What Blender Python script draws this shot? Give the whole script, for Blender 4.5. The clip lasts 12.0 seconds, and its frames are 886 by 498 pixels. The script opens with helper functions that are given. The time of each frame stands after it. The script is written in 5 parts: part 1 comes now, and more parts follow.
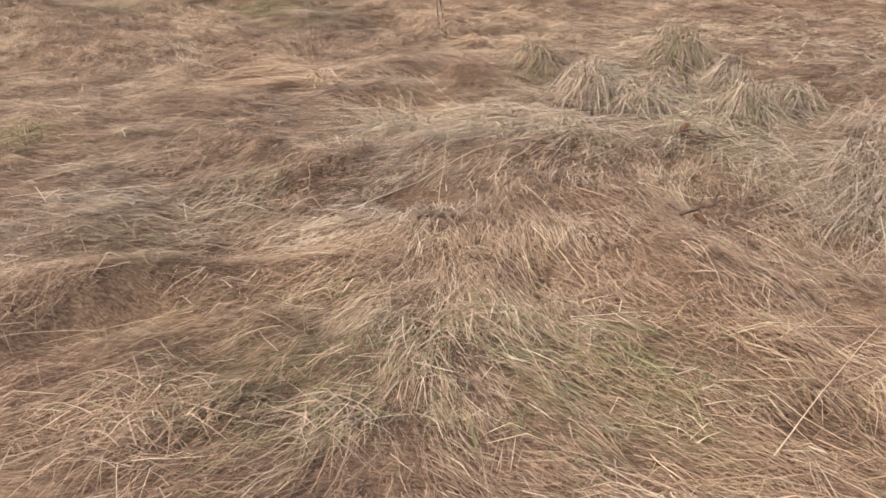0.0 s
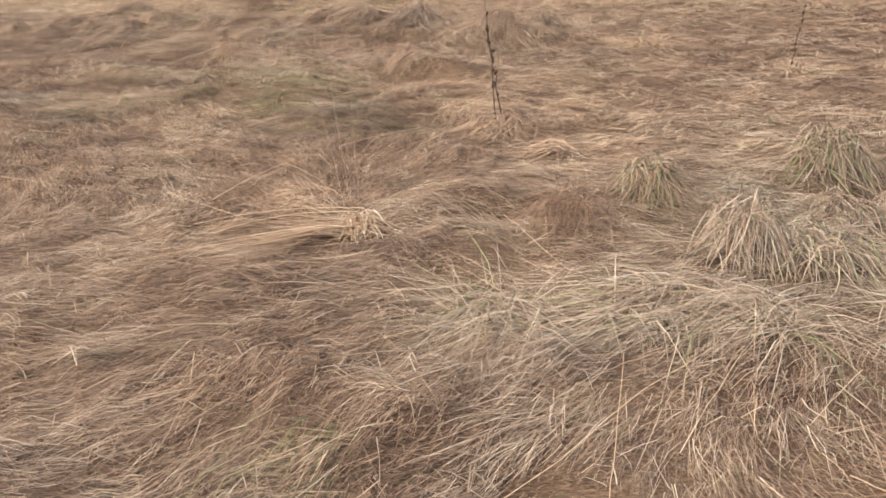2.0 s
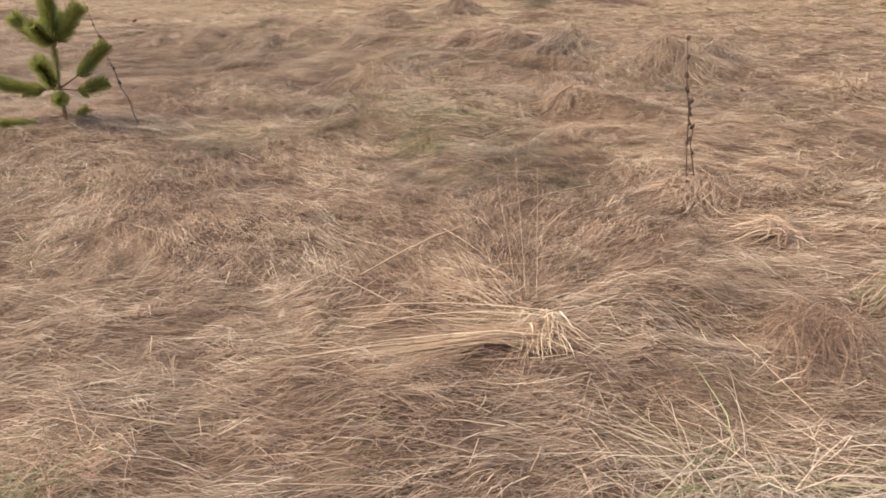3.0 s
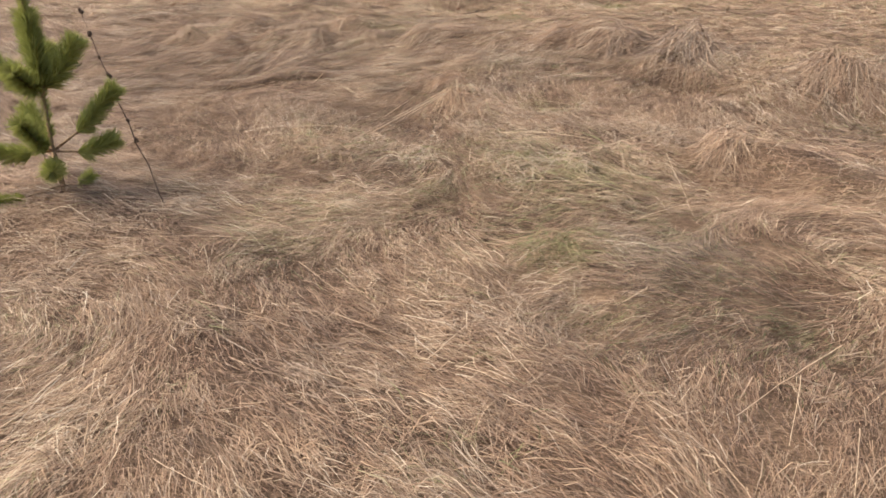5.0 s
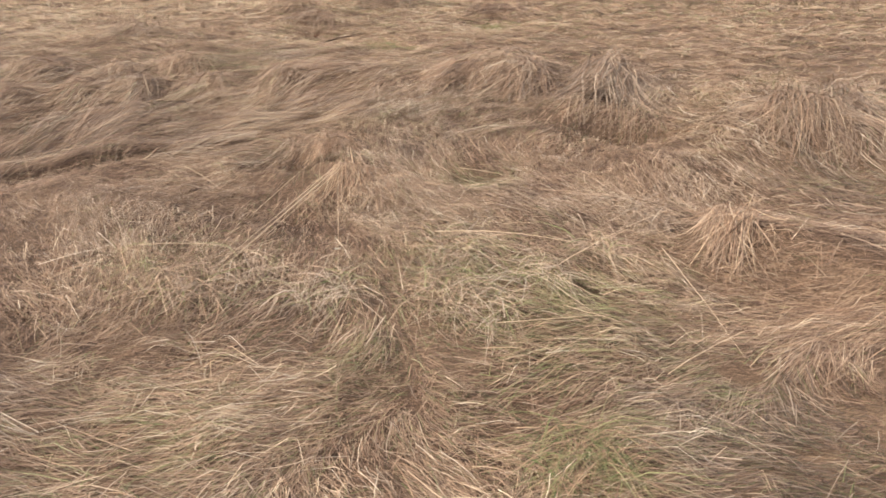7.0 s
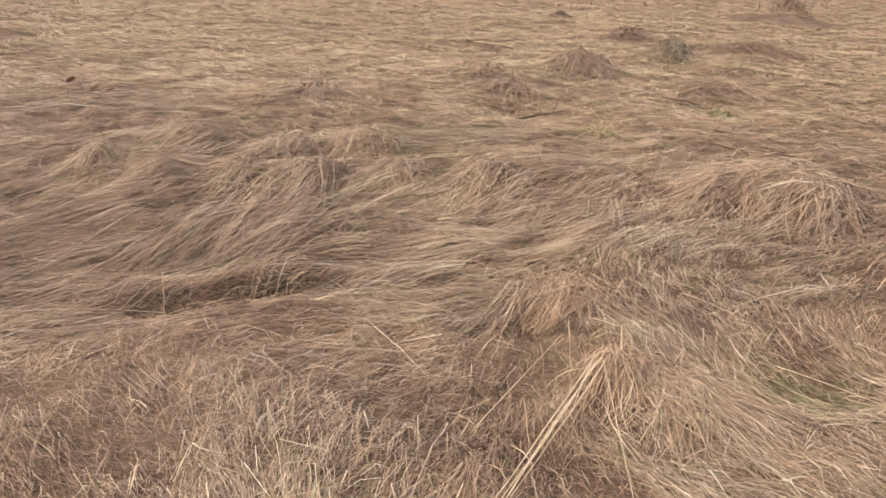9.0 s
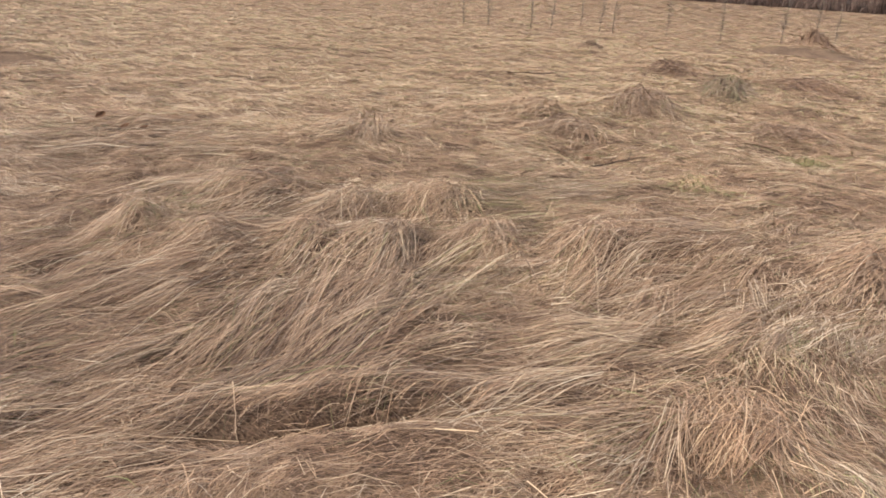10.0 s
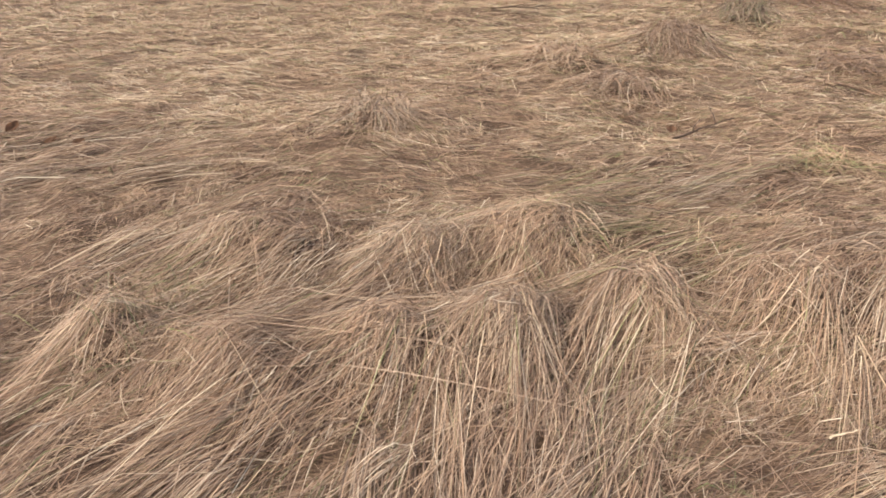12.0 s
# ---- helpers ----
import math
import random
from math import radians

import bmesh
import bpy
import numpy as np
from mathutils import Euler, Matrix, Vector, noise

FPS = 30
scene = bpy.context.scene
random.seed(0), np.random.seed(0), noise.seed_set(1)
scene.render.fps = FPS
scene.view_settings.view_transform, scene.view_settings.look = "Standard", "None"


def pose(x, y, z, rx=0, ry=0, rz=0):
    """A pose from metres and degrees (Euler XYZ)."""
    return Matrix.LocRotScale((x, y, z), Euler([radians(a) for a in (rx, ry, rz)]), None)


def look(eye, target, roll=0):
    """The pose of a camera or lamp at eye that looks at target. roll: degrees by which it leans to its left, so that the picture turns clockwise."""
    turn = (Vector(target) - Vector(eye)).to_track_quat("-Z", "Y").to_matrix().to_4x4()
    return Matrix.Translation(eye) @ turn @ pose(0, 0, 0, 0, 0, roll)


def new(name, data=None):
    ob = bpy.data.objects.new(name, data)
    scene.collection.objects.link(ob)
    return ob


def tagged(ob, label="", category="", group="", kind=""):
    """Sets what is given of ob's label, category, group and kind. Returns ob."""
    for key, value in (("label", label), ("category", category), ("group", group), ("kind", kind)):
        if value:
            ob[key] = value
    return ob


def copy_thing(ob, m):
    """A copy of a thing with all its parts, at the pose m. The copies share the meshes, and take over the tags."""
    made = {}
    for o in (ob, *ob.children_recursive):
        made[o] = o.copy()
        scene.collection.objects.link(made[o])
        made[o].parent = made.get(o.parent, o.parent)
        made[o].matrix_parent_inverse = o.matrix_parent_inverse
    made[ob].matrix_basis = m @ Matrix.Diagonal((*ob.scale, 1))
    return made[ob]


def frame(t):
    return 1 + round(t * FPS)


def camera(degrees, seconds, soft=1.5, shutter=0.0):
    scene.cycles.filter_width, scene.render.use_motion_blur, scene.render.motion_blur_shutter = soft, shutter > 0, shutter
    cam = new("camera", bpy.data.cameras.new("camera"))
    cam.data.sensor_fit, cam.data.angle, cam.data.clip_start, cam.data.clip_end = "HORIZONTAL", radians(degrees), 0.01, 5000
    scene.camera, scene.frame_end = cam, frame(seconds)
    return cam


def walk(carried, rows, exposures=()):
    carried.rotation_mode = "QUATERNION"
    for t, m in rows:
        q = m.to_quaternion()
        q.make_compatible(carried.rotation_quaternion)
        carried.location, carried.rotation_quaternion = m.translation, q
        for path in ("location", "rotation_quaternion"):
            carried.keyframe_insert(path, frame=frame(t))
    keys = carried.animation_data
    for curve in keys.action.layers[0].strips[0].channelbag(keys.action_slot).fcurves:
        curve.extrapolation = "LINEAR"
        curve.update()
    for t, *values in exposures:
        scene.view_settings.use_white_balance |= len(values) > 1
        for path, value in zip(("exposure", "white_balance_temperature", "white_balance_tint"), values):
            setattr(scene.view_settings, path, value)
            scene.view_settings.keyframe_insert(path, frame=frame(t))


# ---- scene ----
cam = camera(63.2, 12.0, 1.7)
PATH = [
    (0, (0.52, 0.353, 1.3), (0.398, 2.096, 0.327), 0.7),
    (0.5, (0.431, 0.669, 1.279), (0.387, 2.402, 0.282), -1.4),
    (1, (0.381, 1.066, 1.344), (0.561, 2.845, 0.448), -1.9),
    (1.5, (0.191, 1.419, 1.343), (0.315, 3.194, 0.43), -0.2),
    (1.9, (0.054, 1.711, 1.328), (-0.022, 3.517, 0.473), -1.0),
    (2, (0.007, 1.792, 1.329), (-0.122, 3.589, 0.462), -1.2),
    (2.5, (-0.121, 2.148, 1.4), (-0.333, 3.931, 0.519), 0.1),
    (3, (-0.407, 2.486, 1.384), (-0.823, 4.252, 0.543), -0.9),
    (3.2, (-0.509, 2.599, 1.407), (-1.012, 4.351, 0.584), -1.0),
    (4.8, (-1.25, 3.838, 1.618), (-1.696, 5.526, 0.642), -1.2),
    (5, (-1.334, 3.966, 1.617), (-1.798, 5.654, 0.651), -0.7),
    (5.5, (-1.458, 4.36, 1.624), (-1.744, 6.107, 0.692), -1.5),
    (6, (-1.654, 4.751, 1.567), (-1.763, 6.507, 0.615), -0.9),
    (6.5, (-1.841, 5.059, 1.604), (-1.865, 6.824, 0.665), 0.5),
    (6.7, (-1.903, 5.193, 1.559), (-1.956, 6.948, 0.601), 0.3),
    (8.3, (-2.453, 6.246, 1.462), (-2.503, 8.035, 0.569), 1.1),
    (8.5, (-2.552, 6.363, 1.44), (-2.667, 8.141, 0.531), 0.8),
    (9, (-2.755, 6.764, 1.438), (-3.142, 8.536, 0.593), 2.4),
    (9.5, (-3.002, 7.049, 1.403), (-3.344, 8.833, 0.567), 2.7),
    (10, (-3.37, 7.307, 1.419), (-3.771, 9.1, 0.629), 3.4),
    (10.5, (-3.606, 7.633, 1.386), (-4.029, 9.388, 0.525), 1.7),
    (11, (-3.846, 7.936, 1.365), (-4.175, 9.691, 0.464), 2.0),
    (11.5, (-4.139, 8.174, 1.41), (-4.433, 9.921, 0.481), 2.6),
    (12, (-4.315, 8.515, 1.353), (-4.537, 10.257, 0.396), 0.3),
]
walk(cam, [(t, look(eye, target, roll)) for t, eye, target, roll in PATH])

# ---- light ----
world = bpy.data.worlds.new("hazy_sky")
scene.world = world
world.use_nodes = True
wn = world.node_tree.nodes
sky = wn.new("ShaderNodeTexSky")
sky.sky_type = "NISHITA"
sky.sun_disc = False
SUN_UP, SUN_ROUND = radians(52), radians(-115)
sky.sun_elevation, sky.sun_rotation = SUN_UP, SUN_ROUND
sky.air_density, sky.dust_density = 1.0, 4.0
wn["Background"].inputs["Strength"].default_value = 0.125
world.node_tree.links.new(sky.outputs["Color"], wn["Background"].inputs["Color"])

lamp = bpy.data.lights.new("sun", "SUN")
lamp.energy, lamp.angle, lamp.color = 2.7, radians(50), (1.0, 0.935, 0.77)
sun = new("sun", lamp)
toward = Vector((math.sin(SUN_ROUND) * math.cos(SUN_UP), math.cos(SUN_ROUND) * math.cos(SUN_UP), math.sin(SUN_UP)))
sun.matrix_world = look(toward * 30, (0, 0, 0))
scene.view_settings.exposure = 0.83


# ---- materials ----
def shader(name, rough=0.7, spec=0.3):
    m = bpy.data.materials.new(name)
    m.use_nodes = True
    b = m.node_tree.nodes["Principled BSDF"]
    b.inputs["Roughness"].default_value = rough
    b.inputs["Specular IOR Level"].default_value = spec
    return m, m.node_tree.nodes, m.node_tree.links, b


def ramp(nodes, stops):
    r = nodes.new("ShaderNodeValToRGB")
    while len(r.color_ramp.elements) < len(stops):
        r.color_ramp.elements.new(0.5)
    for e, (at, c) in zip(r.color_ramp.elements, stops):
        e.position, e.color = at, (*c, 1)
    return r


def maths(nodes, links, op, a, b):
    n = nodes.new("ShaderNodeMath")
    n.operation = op
    for socket, v in zip(n.inputs, (a, b)):
        if isinstance(v, (int, float)):
            socket.default_value = v
        else:
            links.new(v, socket)
    return n.outputs[0]


def blend(nodes, links, f, a, b):
    n = nodes.new("ShaderNodeMix")
    n.data_type = "RGBA"
    for socket, v in ((n.inputs[0], f), (n.inputs[6], a), (n.inputs[7], b)):
        if isinstance(v, (int, float)):
            socket.default_value = v
        elif isinstance(v, tuple):
            socket.default_value = (*v, 1)
        else:
            links.new(v, socket)
    return n.outputs[2]


def grass_material():
    """Dead and living blades: the layer 'kind' holds dryness tone with painted shade, share of green and share of
    weathered grey.
    """
    m, n, l, b = shader("dry_grass", 0.62, 0.28)
    at = n.new("ShaderNodeAttribute")
    at.attribute_name = "kind"
    sep = n.new("ShaderNodeSeparateColor")
    l.new(at.outputs["Color"], sep.inputs[0])
    geo = n.new("ShaderNodeNewGeometry")
    co = n.new("ShaderNodeTexCoord")
    grain = n.new("ShaderNodeTexNoise")
    grain.inputs["Scale"].default_value, grain.inputs["Detail"].default_value = 45, 4
    l.new(co.outputs["Object"], grain.inputs["Vector"])
    tone = maths(n, l, "ADD", sep.outputs[0], maths(n, l, "MULTIPLY", maths(n, l, "SUBTRACT", grain.outputs["Fac"], 0.5), 0.55))
    straw = ramp(n, [(0.0, DARK), (0.3, BROWN), (0.62, TAN), (0.85, STRAW), (1.0, PALE)])
    l.new(tone, straw.inputs[0])
    grey = ramp(n, [(0.0, (0.105, 0.082, 0.068)), (0.5, (0.33, 0.262, 0.20)), (1.0, (0.70, 0.61, 0.49))])
    l.new(tone, grey.inputs[0])
    green = ramp(n, [(0.0, (0.052, 0.062, 0.024)), (0.5, (0.155, 0.18, 0.068)), (1.0, (0.32, 0.33, 0.13))])
    l.new(tone, green.inputs[0])
    mixed = blend(n, l, sep.outputs[2], straw.outputs[0], grey.outputs[0])
    mixed = blend(n, l, sep.outputs[1], mixed, green.outputs[0])
    l.new(mixed, b.inputs["Base Color"])
    rough = maths(n, l, "ADD", 0.5, maths(n, l, "MULTIPLY", geo.outputs["Random Per Island"], 0.3))
    l.new(rough, b.inputs["Roughness"])
    return m


DARK, BROWN, TAN, STRAW, PALE = (0.082, 0.044, 0.029), (0.245, 0.143, 0.090), (0.390, 0.250, 0.160), (0.545, 0.388, 0.243), (0.72, 0.585, 0.415)
GRASS = grass_material()


def thatch_material():
    m, n, l, b = shader("matted_thatch", 0.9, 0.1)
    co = n.new("ShaderNodeTexCoord")
    mp = n.new("ShaderNodeMapping")
    mp.inputs["Scale"].default_value = (38, 150, 60)
    mp.inputs["Rotation"].default_value = (0, 0, 0.5)
    l.new(co.outputs["Object"], mp.inputs["Vector"])
    fibre = n.new("ShaderNodeTexNoise")
    fibre.inputs["Scale"].default_value, fibre.inputs["Detail"].default_value, fibre.inputs["Distortion"].default_value = 1.0, 6, 1.2
    l.new(mp.outputs[0], fibre.inputs["Vector"])
    patch = n.new("ShaderNodeTexNoise")
    patch.inputs["Scale"].default_value, patch.inputs["Detail"].default_value = 1.7, 5
    l.new(co.outputs["Object"], patch.inputs["Vector"])
    t = maths(n, l, "ADD", maths(n, l, "MULTIPLY", fibre.outputs["Fac"], 0.65), maths(n, l, "MULTIPLY", patch.outputs["Fac"], 0.35))
    r = ramp(n, [(0.3, (0.036, 0.024, 0.017)), (0.45, (0.105, 0.066, 0.044)), (0.58, (0.21, 0.138, 0.09)), (0.72, (0.33, 0.23, 0.15))])
    l.new(t, r.inputs[0])
    l.new(r.outputs[0], b.inputs["Base Color"])
    bump = n.new("ShaderNodeBump")
    bump.inputs["Strength"].default_value, bump.inputs["Distance"].default_value = 0.8, 0.012
    l.new(fibre.outputs["Fac"], bump.inputs["Height"])
    l.new(bump.outputs[0], b.inputs["Normal"])
    return m


def speckled(name, a, c, scale=60, rough=0.8, bumps=0.5):
    m, n, l, b = shader(name, rough, 0.25)
    co = n.new("ShaderNodeTexCoord")
    t = n.new("ShaderNodeTexNoise")
    t.inputs["Scale"].default_value, t.inputs["Detail"].default_value = scale, 6
    l.new(co.outputs["Object"], t.inputs["Vector"])
    r = ramp(n, [(0.32, a), (0.68, c)])
    l.new(t.outputs["Fac"], r.inputs[0])
    l.new(r.outputs[0], b.inputs["Base Color"])
    bump = n.new("ShaderNodeBump")
    bump.inputs["Strength"].default_value, bump.inputs["Distance"].default_value = bumps, 0.004
    l.new(t.outputs["Fac"], bump.inputs["Height"])
    l.new(bump.outputs[0], b.inputs["Normal"])
    return m


THATCH = thatch_material()
WEED = speckled("dead_weed_bark", (0.045, 0.028, 0.02), (0.13, 0.085, 0.06), 90)
BARK = speckled("pine_bark", (0.20, 0.12, 0.07), (0.40, 0.27, 0.16), 70)
NEEDLE = speckled("pine_needles", (0.21, 0.22, 0.062), (0.42, 0.40, 0.13), 40, 0.5)
BUD = speckled("young_pine_needles", (0.22, 0.23, 0.06), (0.40, 0.36, 0.13), 40, 0.55)
for needle in (NEEDLE, BUD):
    nn, nl = needle.node_tree.nodes, needle.node_tree.links
    through_light, mixed_light = nn.new("ShaderNodeBsdfTranslucent"), nn.new("ShaderNodeMixShader")
    through_light.inputs["Color"].default_value = (0.34, 0.36, 0.10, 1)
    mixed_light.inputs[0].default_value = 0.45
    nl.new(nn["Principled BSDF"].outputs[0], mixed_light.inputs[1])
    nl.new(through_light.outputs[0], mixed_light.inputs[2])
    nl.new(mixed_light.outputs[0], nn["Material Output"].inputs["Surface"])
TWIG = speckled("grey_bark", (0.10, 0.08, 0.065), (0.27, 0.23, 0.19), 50)
LEAF = speckled("withered_leaf", (0.10, 0.05, 0.03), (0.24, 0.13, 0.075), 35)
CHAFF = speckled("bleached_leaf", (0.50, 0.45, 0.37), (0.78, 0.73, 0.63), 30)
FARBARK = speckled("far_bark", (0.06, 0.05, 0.045), (0.17, 0.14, 0.125), 3)
SCRUB = speckled("far_scrub", (0.06, 0.042, 0.036), (0.16, 0.105, 0.085), 1.5)


# ---- the lie of the land ----
def lattice(ix, iy, seed):
    h = (ix.astype(np.int64) * 374761393 + iy.astype(np.int64) * 668265263 + seed * 1013904223) & 0xFFFFFFFF
    h = ((h ^ (h >> 13)) * 1274126177) & 0xFFFFFFFF
    return ((h ^ (h >> 16)) & 0xFFFF) / 65535.0


def vnoise(x, y, seed):
    """Smooth noise from -1 to 1, one bump a unit."""
    ix, iy = np.floor(x), np.floor(y)
    fx, fy = x - ix, y - iy
    fx, fy = fx * fx * (3 - 2 * fx), fy * fy * (3 - 2 * fy)
    a, b = lattice(ix, iy, seed), lattice(ix + 1, iy, seed)
    c, d = lattice(ix, iy + 1, seed), lattice(ix + 1, iy + 1, seed)
    return 2 * ((a + (b - a) * fx) * (1 - fy) + (c + (d - c) * fx) * fy) - 1


BUMPS, LAYS, PATCHES = [], [], {"green": [], "grey": [], "pale": [], "red_and_shade": [], "bare": []}


def bump(x, y, r, h, long=1.0, deg=0):
    BUMPS.append((x, y, r, h, long, radians(deg)))


def lay(x, y, deg, length=0.18, r=0.55):
    """The way the grass lies round a place, and how long it is."""
    LAYS.append((x, y, radians(deg), length, r))


def patch(kind, x, y, r, share):
    PATCHES[kind].append((x, y, r, share))


# the lie of the grass, from the start of the walk to its end
lay(1.00, 2.49, -56)
lay(-0.04, 2.14, -147)
lay(0.73, 1.84, -20)
lay(-0.25, 1.70, -124)
lay(1.35, 2.67, -70)
lay(0.52, 3.75, -150, 0.45)
lay(-1.55, 4.12, -158)
lay(0.45, 4.60, 169)
lay(-1.50, 4.30, -153)
lay(-0.05, 4.55, -165)
lay(0.07, 7.42, -20)
lay(-3.26, 5.98, 13)
lay(-1.58, 5.90, -28)
lay(-3.10, 5.62, -136)
lay(-3.02, 8.27, -99)
lay(-1.92, 8.32, -58)
lay(-0.70, 5.94, -117)
lay(-1.30, 7.36, 9)
lay(-0.29, 7.84, -7)
lay(-2.78, 6.76, -160, 0.4)
lay(-0.32, 9.84, -56)
lay(-2.32, 8.60, -30)
lay(-3.32, 8.67, -174, 0.5)
lay(-3.55, 8.29, -22)
lay(-1.87, 11.04, -120, 0.6)
lay(-2.48, 9.17, -60)
lay(-3.17, 10.95, -143, 0.8)
lay(-5.58, 9.88, -115, 0.6)
lay(-4.05, 9.87, -96, 0.80, 0.35)
lay(-4.50, 9.75, -99, 0.80, 0.35)
lay(-5.22, 9.39, -130, 0.70, 0.35)
lay(-3.19, 9.84, -152, 0.70, 0.35)
lay(-4.00, 9.16, -159, 0.70, 0.30)
lay(-2.71, 10.80, -118, 0.50, 0.35)
lay(-5.38, 10.83, -108, 0.70, 0.35)
lay(-3.79, 9.29, -153, 0.70, 0.30)
lay(-3.41, 10.45, -119, 0.60, 0.35)
lay(-5.12, 10.50, -105, 0.70, 0.30)
lay(-4.96, 9.04, -129, 0.50, 0.35)
lay(-4.46, 10.05, -102, 0.90, 0.30)
lay(-4.29, 10.30, -93, 0.90, 0.25)
lay(-4.06, 10.12, -97, 0.90, 0.25)
lay(-3.95, 10.18, -96, 0.80, 0.25)
lay(-3.49, 10.28, -107, 0.70, 0.30)
lay(-3.69, 10.64, -113, 0.70, 0.30)
lay(-5.04, 10.10, -112, 0.80, 0.35)
lay(-4.67, 10.82, -127, 0.70, 0.35)
lay(-5.75, 11.07, -89, 0.70, 0.35)
lay(-3.64, 10.02, -163, 0.50, 0.30)
lay(-3.47, 11.71, -145, 0.60, 0.40)
lay(-6.44, 11.70, -122, 0.60, 0.50)
lay(-4.39, 10.11, -103, 0.80, 0.40)
lay(-1.90, 10.39, -120, 0.50, 0.35)
lay(-3.53, 10.21, -130, 0.60, 0.40)
lay(-3.76, 9.09, -137, 0.60, 0.30)
lay(-4.17, 10.28, -116, 0.60, 0.50)
lay(-0.97, 10.43, -130, 0.60, 0.35)
lay(-1.83, 10.55, -142, 0.50, 0.40)
lay(-0.42, 8.31, -53, 0.30, 0.30)
lay(-1.34, 6.75, -170, 0.24, 0.40)
lay(-0.72, 7.16, 157, 0.24, 0.40)
lay(0.24, 9.39, -39, 0.30, 0.35)
lay(-1.56, 8.52, -32, 0.20, 0.40)
lay(-2.26, 6.56, -17, 0.20, 0.40)
lay(-1.22, 6.68, -161, 0.24, 0.40)
lay(-2.46, 6.05, -20, 0.20, 0.40)
lay(0.53, 3.01, -78, 0.22, 0.30)
lay(1.08, 3.15, -66, 0.22, 0.40)
lay(-0.05, 3.27, -142, 0.40, 0.35)
lay(-0.15, 3.96, -111, 0.40, 0.30)
lay(-0.63, 3.63, -115, 0.30, 0.35)
lay(0.79, 2.84, -46, 0.22, 0.35)
lay(-1.00, 4.21, -150, 0.30, 0.40)
lay(-1.21, 5.39, -34, 0.25, 0.50)
lay(-2.13, 4.41, -145, 0.25, 0.50)
lay(-2.27, 5.61, -15, 0.20, 0.60)

# ridges, mounds and hollows
bump(-0.62, 2.38, 0.13, 0.17, 3.0, 24)
bump(-0.70, 2.20, 0.09, -0.10, 2.6, 28)
bump(-0.85, 2.05, 0.22, -0.07, 1.6, 30)
bump(0.22, 3.17, 0.24, -0.08, 1.8, 0)
bump(0.20, 3.62, 0.28, 0.07, 3.0, 5)
bump(1.30, 2.70, 0.45, 0.08)
bump(1.76, 2.42, 0.22, -0.08)
bump(0.10, 4.86, 0.14, -0.10, 1.5, 0)
bump(-4.10, 6.62, 0.45, 0.11, 1.5, 0)
bump(-3.15, 6.15, 0.55, 0.05, 1.6, -25)
bump(-2.54, 5.93, 0.12, -0.05, 3.2, -22)
bump(-1.38, 6.37, 0.20, -0.08, 1.5, 0)
bump(-1.11, 7.28, 0.25, -0.07, 1.6, 0)
bump(-1.95, 6.82, 0.32, 0.05, 1.5, 0)
bump(-2.35, 5.50, 0.40, 0.06, 1.8, 0)
bump(-0.75, 8.52, 0.22, 0.13, 1.3, -30)
bump(-0.35, 8.25, 0.22, 0.10, 2.2, -30)
bump(-0.55, 8.00, 0.18, -0.08, 2.4, -25)
bump(-0.98, 10.22, 0.20, 0.16, 2.2, -14)
bump(-0.93, 10.01, 0.10, -0.18, 2.6, -14)
bump(0.12, 9.80, 0.30, 0.16, 2.0, 0)
bump(0.12, 9.22, 0.28, -0.10, 1.8, 0)
bump(-2.58, 9.12, 0.18, 0.05, 1.2, 0)
bump(-2.85, 8.62, 0.26, -0.06, 1.4, 0)
bump(-4.08, 9.21, 0.10, 0.04, 5.5, 22)
bump(-4.05, 9.09, 0.055, -0.17, 7.5, 22)
bump(-4.36, 10.40, 0.20, 0.12, 1.2, 8)
bump(-3.90, 10.66, 0.16, 0.12, 1.2, 0)
bump(-5.15, 10.15, 0.20, 0.12)
bump(-3.00, 10.90, 0.38, 0.10, 2.0, 0)
bump(-3.75, 8.45, 0.35, 0.07, 1.4, -15)
bump(-1.95, 9.12, 0.16, -0.06, 1.5, 0)
bump(-4.13, 10.33, 0.12, -0.12, 1.4, 0)
bump(-4.46, 10.80, 0.13, -0.10, 1.6, 25)
bump(-5.35, 10.88, 0.24, 0.12, 1.4, 0)
bump(-4.70, 10.95, 0.16, 0.09)
bump(-4.28, 11.15, 0.19, 0.10, 1.3, 0)
bump(-4.72, 10.32, 0.16, 0.10)
bump(-5.55, 10.20, 0.12, 0.15)
bump(-3.40, 10.72, 0.17, 0.11)
bump(-1.70, 11.10, 0.40, 0.16, 1.3, 0)
bump(-0.80, 10.98, 0.26, 0.14)
bump(0.75, 10.60, 0.35, 0.16, 1.5, 0)
bump(-5.25, 12.65, 0.35, 0.08, 1.5, 0)
bump(-3.70, 13.75, 0.32, 0.08, 1.5, 0)
bump(-3.09, 15.55, 0.42, 0.12, 1.5, 0)
bump(-1.93, 17.60, 0.38, 0.14, 1.3, 0)
bump(-4.10, 14.40, 0.34, 0.14, 1.6, 0)
bump(-4.05, 24.30, 0.30, 0.20)
bump(-2.45, 20.90, 0.40, 0.12, 1.6, 0)
bump(-0.49, 20.00, 0.50, 0.12, 1.8, 0)
bump(3.50, 38.00, 0.50, 0.35)
bump(2.00, 32.00, 0.80, 0.30, 1.8, 0)
bump(-4.89, 17.80, 0.40, 0.08, 2.0, 0)
bump(-1.08, 16.90, 0.36, 0.09, 1.6, 0)

